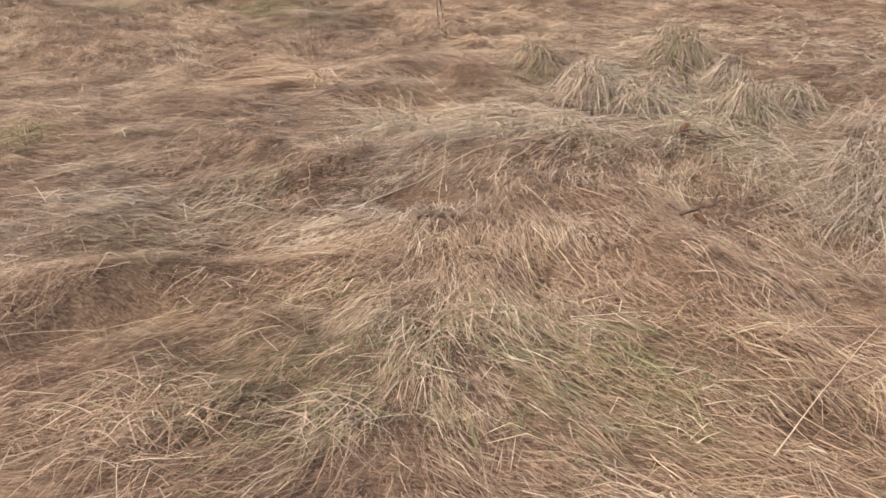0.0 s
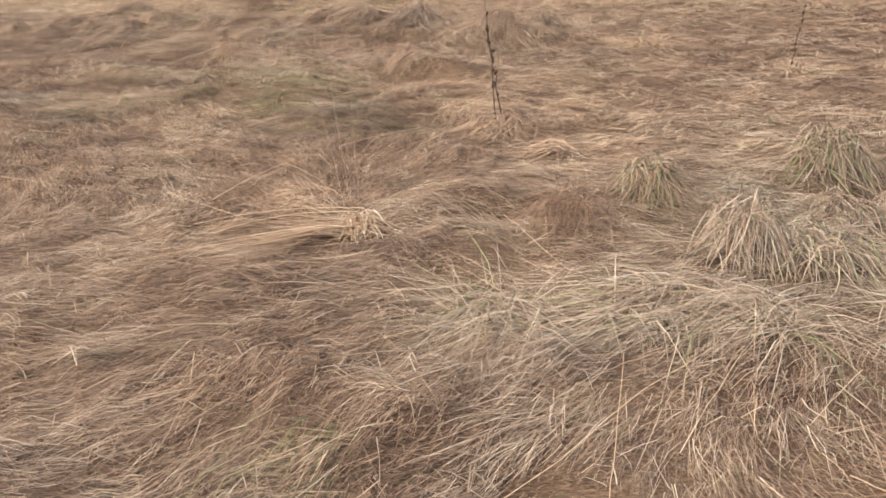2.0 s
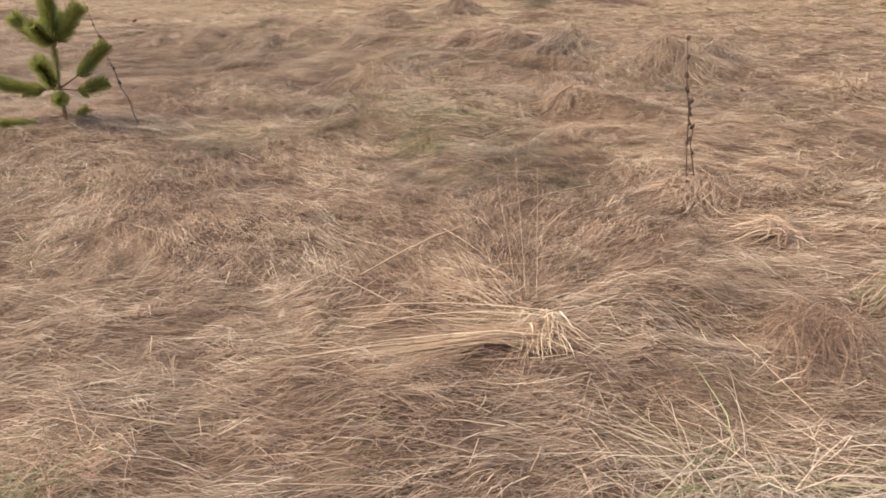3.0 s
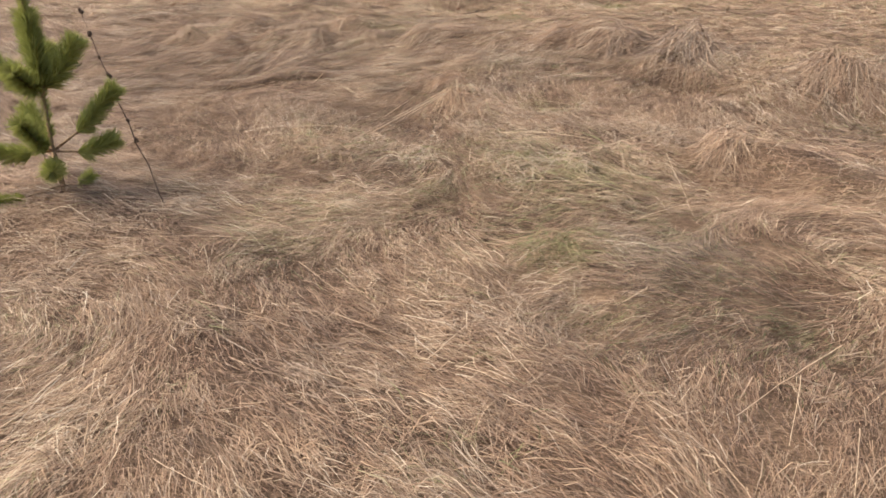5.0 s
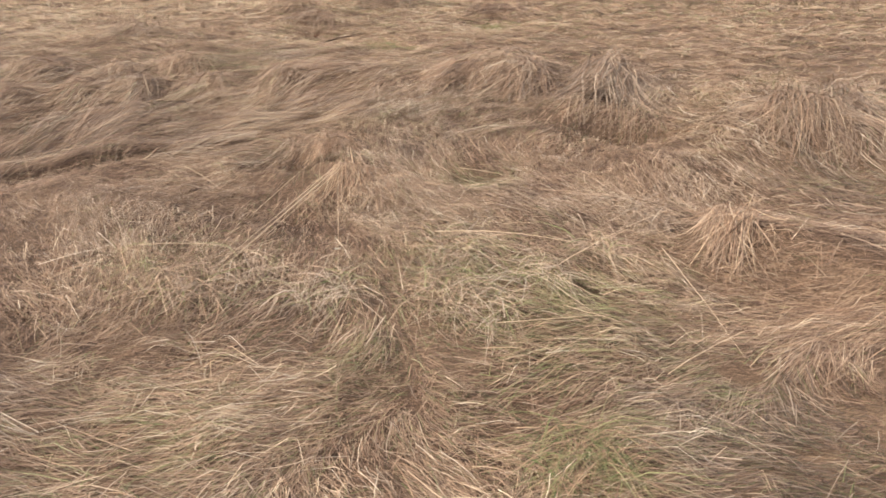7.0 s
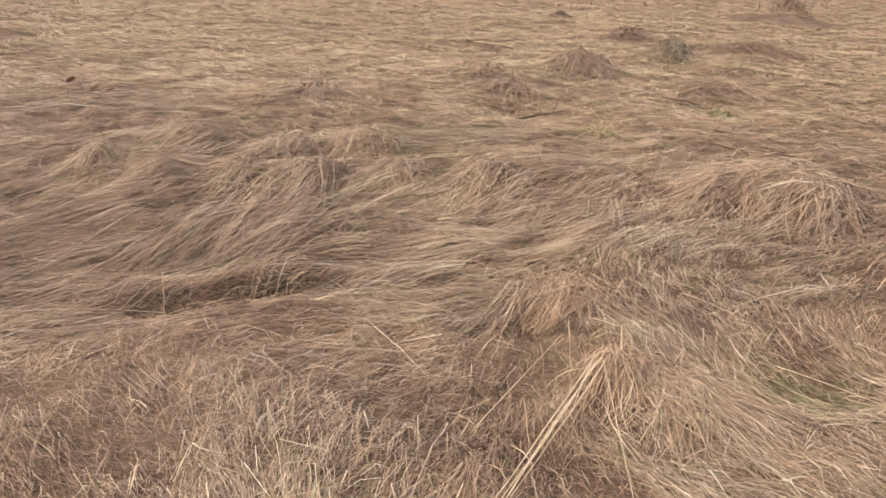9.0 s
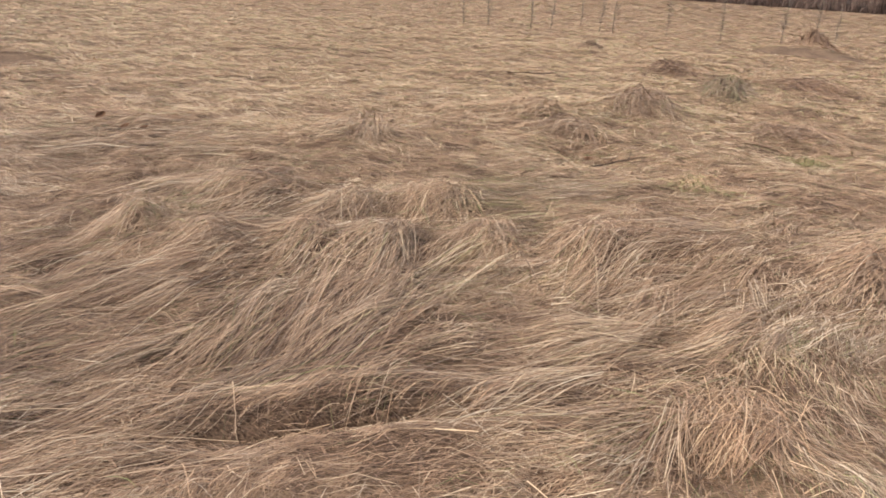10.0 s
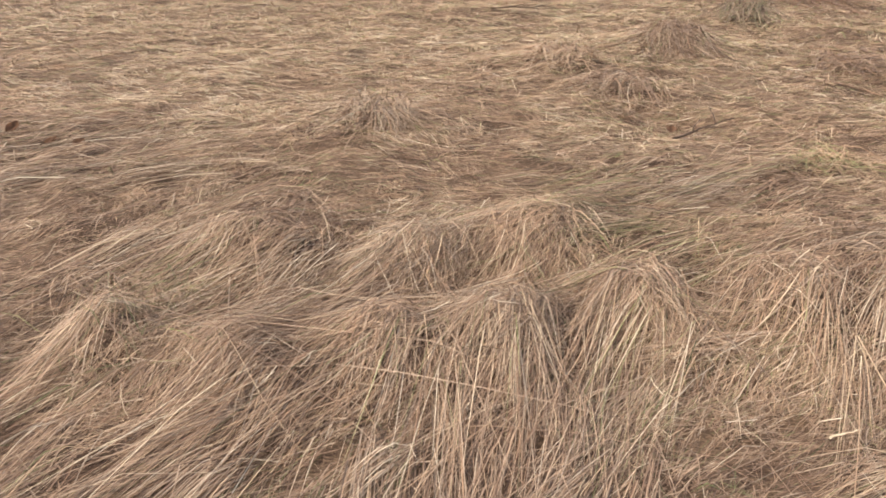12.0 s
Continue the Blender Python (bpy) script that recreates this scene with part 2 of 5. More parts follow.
# broad swells and dips
bump(0.78, 5.32, 0.42, 0.013)
bump(1.86, 5.60, 0.42, 0.030)
bump(0.36, 3.14, 0.42, 0.031)
bump(1.47, 3.22, 0.42, -0.075)
bump(-0.10, 3.83, 0.42, -0.059)
bump(2.58, 8.23, 0.42, -0.046)
bump(-0.42, 2.54, 0.42, -0.107)
bump(2.72, 4.70, 0.42, -0.083)
bump(0.54, 1.96, 0.42, -0.019)
bump(1.58, 2.80, 0.42, -0.065)
bump(0.92, 2.47, 0.42, -0.080)
bump(2.10, 5.18, 0.42, -0.070)
bump(0.15, 4.33, 0.42, -0.046)
bump(0.44, 6.14, 0.42, -0.030)
bump(0.09, 4.83, 0.42, 0.106)
bump(-1.85, 6.92, 0.42, -0.109)
bump(-0.45, 6.56, 0.42, -0.075)
bump(-1.00, 7.63, 0.42, -0.036)
bump(-0.99, 7.75, 0.42, -0.039)
bump(0.84, 10.70, 0.42, -0.175)
bump(-2.74, 9.40, 0.42, -0.021)
bump(-4.13, 8.95, 0.42, 0.012)
bump(-3.81, 10.67, 0.42, -0.062)
bump(-1.69, 13.85, 0.42, -0.051)
bump(-1.63, 11.39, 0.42, -0.031)
bump(-4.18, 10.40, 0.42, 0.048)
bump(-4.46, 9.04, 0.42, -0.086)
bump(-3.08, 10.13, 0.42, -0.026)
bump(-4.79, 11.08, 0.42, -0.033)
bump(-4.02, 10.68, 0.42, -0.050)
bump(-3.36, 13.09, 0.42, -0.109)
bump(-4.59, 10.28, 0.42, -0.043)
bump(-2.72, 12.61, 0.42, -0.066)
bump(0.04, 6.59, 0.42, 0.030)
bump(-0.59, 4.75, 0.42, -0.016)
bump(0.33, 4.91, 0.42, -0.037)
bump(-0.72, 8.63, 0.42, -0.124)
bump(-0.79, 11.20, 0.42, -0.076)
bump(-4.13, 8.95, 0.42, 0.015)
bump(-0.85, 10.06, 0.42, -0.151)
bump(-1.91, 9.20, 0.42, -0.022)
bump(-4.04, 11.05, 0.42, 0.035)
bump(-5.40, 10.59, 0.42, -0.012)
bump(-3.70, 13.82, 0.42, -0.038)
bump(-1.90, 17.75, 0.42, -0.028)
bump(-3.10, 15.66, 0.42, -0.020)
bump(-1.72, 13.80, 0.42, -0.030)
bump(-4.07, 6.69, 0.42, 0.045)
bump(-3.58, 6.80, 0.42, -0.019)

# living green, weathered grey, bleached and red-brown stretches, the last with painted shade in hollows
patch("green", -0.05, 1.95, 0.28, 0.75)
patch("green", 0.83, 2.02, 0.35, 0.65)
patch("green", -0.75, 2.62, 0.22, 0.35)
patch("green", -1.80, 3.50, 0.20, 0.60)
patch("green", -0.51, 3.27, 0.16, 0.55)
patch("green", -1.83, 7.74, 0.45, 0.35)
patch("green", -0.96, 6.95, 0.35, 0.40)
patch("green", -1.65, 7.03, 0.17, 0.55)
patch("green", -1.90, 9.10, 0.13, 0.95)
patch("green", -0.54, 6.47, 0.20, 0.50)
patch("green", -1.95, 7.90, 0.42, 0.55)
patch("green", -3.12, 7.95, 0.35, 0.35)
patch("green", -3.93, 11.35, 0.35, 0.45)
patch("green", -5.38, 11.60, 0.30, 0.40)
patch("green", -2.75, 12.30, 0.25, 0.50)
patch("green", -1.71, 13.75, 0.16, 0.85)
patch("green", -5.65, 10.40, 0.22, 0.40)
patch("green", -1.40, 8.00, 0.45, 0.30)
patch("green", 0.20, 9.10, 0.30, 0.30)
patch("green", -2.60, 15.50, 0.60, 0.25)
patch("green", -3.60, 14.70, 0.35, 0.45)
patch("grey", 0.43, 2.15, 0.30, 0.55)
patch("grey", -0.96, 2.85, 0.40, 0.40)
patch("grey", 0.23, 3.20, 0.30, 0.50)
patch("grey", 0.25, 3.80, 0.75, 0.50)
patch("grey", 1.60, 4.40, 0.85, 0.60)
patch("grey", 2.20, 3.30, 0.60, 0.70)
patch("grey", -3.68, 8.20, 0.40, 0.40)
patch("grey", -2.37, 8.72, 0.25, 0.55)
patch("grey", -1.10, 7.30, 0.40, 0.40)
patch("grey", -0.80, 10.90, 0.45, 0.70)
patch("grey", 0.12, 9.20, 0.50, 0.55)
patch("grey", 0.77, 10.50, 0.45, 0.50)
patch("grey", -3.10, 15.50, 0.50, 0.60)
patch("grey", -5.25, 12.60, 0.40, 0.45)
patch("grey", -4.35, 10.00, 0.40, 0.12)
patch("grey", -3.80, 9.95, 0.30, 0.15)
patch("grey", -3.70, 6.10, 0.50, 0.30)
patch("pale", -1.85, 5.10, 0.35, 0.3)
patch("pale", -1.97, 6.80, 0.22, 0.75)
patch("pale", -1.97, 5.40, 0.28, 0.4)
patch("pale", -2.90, 5.25, 0.30, 0.5)
patch("pale", -3.80, 10.70, 0.25, 0.55)
patch("pale", -4.40, 8.45, 0.35, 0.3)
patch("pale", 0.33, 4.72, 0.22, 0.45)
patch("pale", -2.60, 9.05, 0.25, 0.60)
patch("pale", -2.50, 11.15, 0.40, 0.40)
patch("pale", -6.00, 13.00, 2.00, 0.35)
patch("pale", 0.00, 26.00, 9.00, 0.30)
patch("pale", -12.00, 24.00, 9.00, 0.35)
# red-brown grass, and hollows whose shade is painted as a darker tone
patch("red_and_shade", -0.80, 2.10, 0.30, 0.60)
patch("red_and_shade", -0.55, 4.55, 0.22, 0.60)
patch("red_and_shade", -2.54, 5.98, 0.25, 0.35)
patch("red_and_shade", -1.38, 6.37, 0.28, 0.50)
patch("red_and_shade", -1.10, 7.28, 0.30, 0.40)
patch("red_and_shade", -1.00, 9.85, 0.25, 0.50)
patch("red_and_shade", 0.10, 9.25, 0.40, 0.40)
patch("red_and_shade", -4.10, 9.00, 0.12, 0.50)
patch("red_and_shade", -2.80, 9.40, 0.25, 0.40)
patch("red_and_shade", -4.13, 10.33, 0.18, 0.60)
patch("red_and_shade", 0.40, 8.90, 0.60, 0.30)


# narrow gaps where the mat has parted and the dark thatch shows
for i in range(28):
    patch("bare", -4.46 + 0.033 * i, 8.95 + 0.013 * i, 0.026 - 0.0003 * i, 0.8)
for i in range(6):
    patch("bare", -1.12 + 0.075 * i, 10.06 - 0.024 * i, 0.055, 0.95)
for i in range(5):
    patch("bare", -0.81 + 0.05 * i, 2.17 + 0.03 * i, 0.05, 0.95)
for i in range(6):
    patch("bare", -2.72 + 0.07 * i, 6.02 - 0.03 * i, 0.03, 0.75)
patch("bare", 0.10, 4.86, 0.09, 0.55)
patch("bare", 0.58, 5.12, 0.07, 0.55)
patch("bare", -4.12, 10.33, 0.07, 0.55)
patch("bare", -4.46, 10.80, 0.06, 0.55)
patch("bare", -1.38, 6.37, 0.08, 0.55)
patch("bare", -0.45, 7.95, 0.08, 0.55)
patch("bare", -0.95, 2.02, 0.08, 0.55)
patch("pale", 1.30, 2.45, 0.75, 0.08)
patch("pale", 0.80, 3.00, 0.40, 0.15)
patch("pale", 1.20, 1.85, 0.60, 0.15)
patch("pale", -0.60, 5.60, 0.50, 0.15)
patch("pale", -1.50, 8.00, 0.50, 0.2)
patch("pale", -1.20, 9.20, 0.60, 0.25)
patch("red_and_shade", -4.20, 9.45, 0.40, 0.30)
patch("pale", -3.10, 5.50, 0.50, 0.35)

patch("pale", -3.60, 6.30, 0.60, 0.35)
patch("pale", -2.80, 7.20, 1.20, 0.28)
patch("pale", -4.60, 9.90, 0.90, 0.22)
patch("red_and_shade", -4.35, 9.30, 0.30, 0.40)
patch("pale", -0.90, 9.00, 0.70, 0.10)
patch("red_and_shade", -0.55, 2.45, 0.30, 0.35)
patch("red_and_shade", -4.70, 9.60, 0.35, 0.2)
patch("red_and_shade", -4.05, 9.75, 0.35, 0.15)
patch("red_and_shade", -3.55, 10.00, 0.25, 0.15)
for i, (gx, gy) in enumerate(((-4.72, 9.95), (-4.45, 9.62), (-4.22, 9.98), (-3.98, 9.70), (-3.78, 10.10), (-3.62, 9.66), (-4.90, 9.62), (-3.50, 10.28))):
    for j in range(4):
        patch("bare", gx - 0.018 * j, gy - 0.055 * j, 0.028, 0.8)
patch("green", -1.90, 9.10, 0.10, 0.6)
patch("green", -2.90, 6.75, 0.35, 0.35)
patch("green", -0.58, 6.64, 0.12, 0.7)
patch("green", -1.30, 6.45, 0.14, 0.5)
patch("bare", -0.60, 6.68, 0.06, 0.55)
patch("bare", -1.28, 6.50, 0.05, 0.55)
patch("bare", -0.72, 7.28, 0.07, 0.55)
patch("bare", -0.85, 7.25, 0.05, 0.55)
patch("red_and_shade", -0.90, 6.90, 0.50, 0.45)
patch("red_and_shade", -1.00, 6.30, 0.35, 0.30)
patch("red_and_shade", -0.75, 7.25, 0.30, 0.40)
patch("grey", -2.75, 6.40, 0.30, 0.40)
patch("red_and_shade", -0.80, 6.60, 0.45, 0.30)
for gx, gy in ((-1.15, 6.95), (-0.95, 7.05), (-0.45, 6.90), (-1.45, 6.62), (-0.30, 7.20), (-1.05, 7.45)):
    for j in range(3):
        patch("bare", gx + 0.05 * j, gy - 0.01 * j, 0.032, 0.85)
patch("green", -4.75, 9.60, 0.25, 0.25)
patch("green", -4.05, 9.30, 0.18, 0.35)
patch("green", 1.50, 4.90, 0.60, 0.22)
patch("grey", 1.20, 4.90, 0.70, 0.22)
patch("pale", 1.50, 7.00, 1.50, 0.30)
patch("pale", 3.20, 6.00, 1.20, 0.25)
patch("grey", 2.60, 6.00, 1.40, 0.30)
patch("pale", 2.30, 8.10, 1.60, 0.25)
patch("red_and_shade", -5.00, 9.30, 0.50, 0.55)
patch("red_and_shade", -4.30, 9.40, 0.40, 0.30)
bump(-2.95, 9.27, 0.10, -0.08)
patch("bare", -2.95, 9.28, 0.06, 0.55)
patch("bare", -2.78, 8.84, 0.06, 0.55)
patch("bare", -2.87, 8.90, 0.05, 0.55)
patch("green", -2.85, 8.95, 0.12, 0.5)
patch("green", -2.03, 9.18, 0.14, 0.5)
patch("pale", -2.70, 6.15, 0.60, 0.30)
for gx, gy in ((0.85, 4.36), (1.10, 4.32), (1.42, 4.36), (1.62, 4.78), (0.70, 5.06), (1.85, 4.86), (1.20, 4.80)):
    patch("bare", gx, gy, 0.06, 0.85)
    patch("bare", gx + 0.08, gy + 0.01, 0.05, 0.85)
for i in range(5):
    patch("bare", 0.06 + 0.075 * i, 3.22 - 0.015 * i, 0.045, 0.75)
# small thinned openings with fresh green at their rims
for gx, gy, gr, gg in (
        (0.03, 2.47, 0.035, 0.45), (0.59, 2.26, 0.035, 0.45), (0.20, 2.08, 0.035, 0.45), (-0.36, 1.95, 0.035, 0.45),
        (-0.56, 2.20, 0.035, 0.45), (0.40, 2.17, 0.035, 0.45), (0.99, 2.25, 0.035, 0.45), (1.06, 2.03, 0.035, 0.45),
        (0.06, 1.76, 0.035, 0.45), (-1.07, 7.46, 0.050, 0.50), (-1.92, 8.04, 0.050, 0.50), (-2.30, 7.36, 0.050, 0.50),
        (-2.77, 6.47, 0.050, 0.50), (-0.00, 9.69, 0.050, 0.50), (-0.34, 7.10, 0.050, 0.50), (-1.51, 7.87, 0.050, 0.50),
        (-4.18, 10.43, 0.045, 0.15), (-4.74, 9.80, 0.045, 0.15), (-5.38, 10.65, 0.045, 0.15), (-3.75, 9.87, 0.045, 0.15),
        (-3.48, 10.56, 0.045, 0.15), (-4.88, 9.71, 0.045, 0.15), (-4.74, 10.34, 0.045, 0.15), (-3.94, 10.12, 0.045, 0.15),
        (0.22, 4.93, 0.040, 0.25), (0.79, 4.76, 0.040, 0.25), (1.01, 4.57, 0.040, 0.25), (0.52, 4.20, 0.040, 0.25),
        (-0.02, 4.02, 0.040, 0.25)):
    for j in range(3):
        patch("bare", gx + gr * 1.5 * (j - 1), gy + gr * 0.5 * (j % 2), gr, 0.42)
    patch("green", gx, gy, 0.14, gg)
for gx, gy in ((0.08, 4.00), (0.32, 4.06), (0.56, 3.95), (0.78, 4.02), (0.42, 3.86), (0.95, 3.86), (1.25, 3.95),
               (-2.30, 8.10), (-2.10, 7.95), (-1.95, 8.15), (-1.80, 7.90), (-1.62, 8.12), (-1.48, 7.92), (-2.05, 7.72), (-1.70, 8.32)):
    for j in range(3):
        patch("bare", gx + 0.045 * (j - 1), gy + 0.012 * (j % 2), 0.028, 0.5)
patch("red_and_shade", -1.20, 3.90, 0.55, 0.30)
patch("red_and_shade", -2.95, 6.35, 0.40, 0.20)
patch("pale", -3.40, 11.00, 0.90, 0.28)
patch("pale", -4.70, 11.00, 0.70, 0.28)
patch("pale", -5.80, 10.80, 0.60, 0.25)
patch("pale", -3.60, 9.95, 0.40, 0.20)


def slope(y):
    d = np.maximum(0, y - 10.9)
    return -0.062 * d * d / (d + 0.8) + 0.00030 * np.maximum(0, y - 35) ** 2


def raw_height(x, y):
    far = np.clip((y - 11.5) / 4, 0, 1)
    z = slope(y) + (1 - 0.5 * far) * (0.012 * vnoise(x * 0.9, y * 0.9, 3) + 0.016 * vnoise(x * 2.3, y * 2.3, 5) + 0.02 * vnoise(x * 5.5, y * 5.5, 7) + 0.014 * vnoise(x * 10, y * 10, 8))
    z = z + far * (0.025 * vnoise(x * 0.7, y * 0.8, 11) + 0.04 * np.maximum(0, vnoise(x * 1.5, y * 1.7, 12) - 0.2) + 0.04 * np.maximum(0, vnoise(x * 3.2, y * 3.4, 13) - 0.1))
    for bx, by, r, h, stretch, a in BUMPS:
        u = (x - bx) * math.cos(a) + (y - by) * math.sin(a)
        v = -(x - bx) * math.sin(a) + (y - by) * math.cos(a)
        q = (u / (r * stretch)) ** 2 + (v / r) ** 2
        z = z + h * np.exp(-np.minimum(q, 40))
    return z


GX, GY, STEP = np.arange(-13, 9.001, 0.04), np.arange(-1, 20.001, 0.04), 0.04
MESHX, MESHY = np.meshgrid(GX, GY)
HEIGHT = raw_height(MESHX, MESHY)


def grid_read(field, x, y):
    u, v = np.clip((x - GX[0]) / STEP, 0, len(GX) - 1.001), np.clip((y - GY[0]) / STEP, 0, len(GY) - 1.001)
    i, j = u.astype(int), v.astype(int)
    fu, fv = u - i, v - j
    return (field[j, i] * (1 - fu) + field[j, i + 1] * fu) * (1 - fv) + (field[j + 1, i] * (1 - fu) + field[j + 1, i + 1] * fu) * fv


def height(x, y):
    x, y = np.asarray(x, float), np.asarray(y, float)
    near = (x > GX[0]) & (x < GX[-1] - 0.05) & (y > GY[0]) & (y < GY[-1] - 0.05)
    if near.all():
        return grid_read(HEIGHT, x, y)
    return np.where(near, grid_read(HEIGHT, x, y), raw_height(x, y))


def gz(x, y):
    return float(height(np.array([x]), np.array([y]))[0])


def flow(x, y):
    """Direction and length of the lie, smoothly between the places named."""
    c, s = np.full(x.shape, -0.98 * 0.04), np.full(x.shape, -0.17 * 0.04)
    w, ln = np.full(x.shape, 0.04), np.full(x.shape, 0.04 * 0.26)
    for lx, ly, a, length, r in LAYS:
        k = np.exp(-((x - lx) ** 2 + (y - ly) ** 2) / (r * r))
        c, s, w, ln = c + k * math.cos(a), s + k * math.sin(a), w + k, ln + k * length
    return np.arctan2(s, c), ln / w


def share(kind, x, y):
    f = np.zeros(x.shape)
    for px, py, r, a in PATCHES[kind]:
        f = f + a * np.exp(-((x - px) ** 2 + (y - py) ** 2) / (r * r))
    return f


# ---- building helpers ----
def strip_mesh(name, px, py, pz, width, roll, kind, taper=0.15):
    """Ribbons along the rows of px, py, pz (one row a blade), narrowing to a point."""
    n, k = px.shape
    s = np.linspace(0, 1, k)
    dx, dy = np.gradient(px, axis=1), np.gradient(py, axis=1)
    size = np.sqrt(dx * dx + dy * dy) + 1e-9
    sx, sy = -dy / size * np.cos(roll)[:, None], dx / size * np.cos(roll)[:, None]
    sz = np.repeat(np.sin(roll)[:, None], k, axis=1)
    half = 0.5 * width[:, None] * (1 - (1 - taper) * s[None, :] ** 1.6)
    a = np.stack([px + sx * half, py + sy * half, pz + sz * half], -1)
    b = np.stack([px - sx * half, py - sy * half, pz - sz * half], -1)
    per = 2 * (k - 1) + 1
    co = np.empty((n, per, 3))
    co[:, 0:2 * (k - 1):2] = a[:, :-1]
    co[:, 1:2 * (k - 1):2] = b[:, :-1]
    co[:, -1] = np.stack([px[:, -1], py[:, -1], pz[:, -1]], -1)
    quads = np.array([[2 * i, 2 * i + 1, 2 * i + 3, 2 * i + 2] for i in range(k - 2)]).reshape(-1)
    one = np.concatenate([quads, [2 * (k - 2), 2 * (k - 2) + 1, 2 * (k - 1)]]).astype(np.int64)
    loops = (one[None, :] + (np.arange(n) * per)[:, None]).ravel()
    starts = np.concatenate([np.arange(k - 2) * 4, [4 * (k - 2)]])
    starts = (starts[None, :] + (np.arange(n) * len(one))[:, None]).ravel()
    me = bpy.data.meshes.new(name)
    me.vertices.add(n * per)
    me.vertices.foreach_set("co", co.astype(np.float32).ravel())
    me.loops.add(len(loops))
    me.loops.foreach_set("vertex_index", loops.astype(np.int32))
    me.polygons.add(len(starts))
    me.polygons.foreach_set("loop_start", starts.astype(np.int32))
    me.update(calc_edges=True)
    layer = me.attributes.new("kind", "FLOAT_COLOR", "POINT")
    col = np.ones((n, per, 4), np.float32)
    col[:, :, :3] = np.clip(kind, 0, 1)[:, None, :]
    layer.data.foreach_set("color", col.ravel())
    me.polygons.foreach_set("use_smooth", np.ones(len(starts), bool))
    me.materials.append(GRASS)
    return me


def part(name, bm, material, parent=None, label=""):
    me = bpy.data.meshes.new(name)
    bm.to_mesh(me)
    bm.free()
    me.materials.append(material)
    for p in me.polygons:
        p.use_smooth = True
    ob = new(name, me)
    ob.parent = parent
    return tagged(ob, label)


def tube(bm, pts, radii, sides=6):
    """A tapered stem through pts, closed at both ends."""
    pts = [Vector(p) for p in pts]
    rings = []
    for i, p in enumerate(pts):
        d = (pts[min(i + 1, len(pts) - 1)] - pts[max(i - 1, 0)]).normalized()
        u = d.cross(Vector((0.31, 0.22, 0.93) if abs(d.z) < 0.9 else (1, 0.1, 0))).normalized()
        v = d.cross(u)
        rings.append([bm.verts.new(p + (u * math.cos(6.2832 * j / sides) + v * math.sin(6.2832 * j / sides)) * radii[i]) for j in range(sides)])
    for lo, hi in zip(rings, rings[1:]):
        for j in range(sides):
            bm.faces.new((lo[j], lo[(j + 1) % sides], hi[(j + 1) % sides], hi[j]))
    bm.faces.new(rings[0][::-1])
    bm.faces.new(rings[-1])
    return bm


def wander(a, b, n, amount, rng):
    """Points from a to b with a slight crookedness."""
    a, b = Vector(a), Vector(b)
    out = []
    for i in range(n + 1):
        t = i / n
        k = amount * math.sin(math.pi * t)
        out.append(a.lerp(b, t) + Vector((rng.uniform(-k, k), rng.uniform(-k, k), rng.uniform(-k, k))))
    return out


# ---- ground ----
def stretched(lo, hi, step, far):
    mid = list(np.arange(lo, hi + 1e-6, step))
    out, d = [], step
    while (out[-1] if out else hi) < far:
        d = min(d * 1.12, 60)
        out.append((out[-1] if out else hi) + d)
    back, d = [], step
    while (back[-1] if back else lo) > -far:
        d = min(d * 1.12, 60)
        back.append((back[-1] if back else lo) - d)
    return np.array(back[::-1] + mid + out)


def build_ground():
    xs, ys = stretched(-7.0, 3.5, 0.045, 700), stretched(0.8, 12.5, 0.045, 700)
    x, y = np.meshgrid(xs, ys)
    z = height(x, y) - 0.012
    z = np.where(y > 125, slope(np.full(y.shape, 125.0)), z)
    nx, ny = len(xs), len(ys)
    me = bpy.data.meshes.new("ground")
    i = np.arange(nx * ny).reshape(ny, nx)
    quads = np.stack([i[:-1, :-1], i[:-1, 1:], i[1:, 1:], i[1:, :-1]], -1).reshape(-1, 4)
    me.vertices.add(nx * ny)
    me.vertices.foreach_set("co", np.stack([x, y, z], -1).astype(np.float32).ravel())
    me.loops.add(quads.size)
    me.loops.foreach_set("vertex_index", quads.ravel().astype(np.int32))
    me.polygons.add(len(quads))
    me.polygons.foreach_set("loop_start", (np.arange(len(quads)) * 4).astype(np.int32))
    me.update(calc_edges=True)
    me.polygons.foreach_set("use_smooth", np.ones(len(quads), bool))
    me.materials.append(THATCH)
    return tagged(new("ground", me), "uneven meadow ground covered with brown matted thatch", "ground", kind="structure")


build_ground()

# ---- the mat of flattened grass ----
LINE = [(0.5, 0.4), (-1.4, 4.0), (-2.6, 6.5), (-4.35, 8.6)]


def from_line(x, y):
    best = np.full(x.shape, 1e9)
    for (ax, ay), (bx, by) in zip(LINE, LINE[1:]):
        ux, uy = bx - ax, by - ay
        t = np.clip(((x - ax) * ux + (y - ay) * uy) / (ux * ux + uy * uy), 0, 1)
        best = np.minimum(best, np.hypot(x - ax - t * ux, y - ay - t * uy))
    return best


def in_wedge(x, y):
    """Ground that lies ahead of the walk."""
    ok = np.zeros(x.shape, bool)
    for (ax, ay), (bx, by) in zip(LINE, LINE[1:]):
        for t in (0, 0.33, 0.66, 1):
            px, py = ax + t * (bx - ax), ay + t * (by - ay)
            d = y - py - 0.7
            ok |= (d > 0) & (np.abs(x - px + 0.06 * d) < 0.9 * d + 0.9)
    return ok


GAPS = share("bare", MESHX, MESHY)
PER = 5
DENSE = 3300.0
LITTER = 11500.0


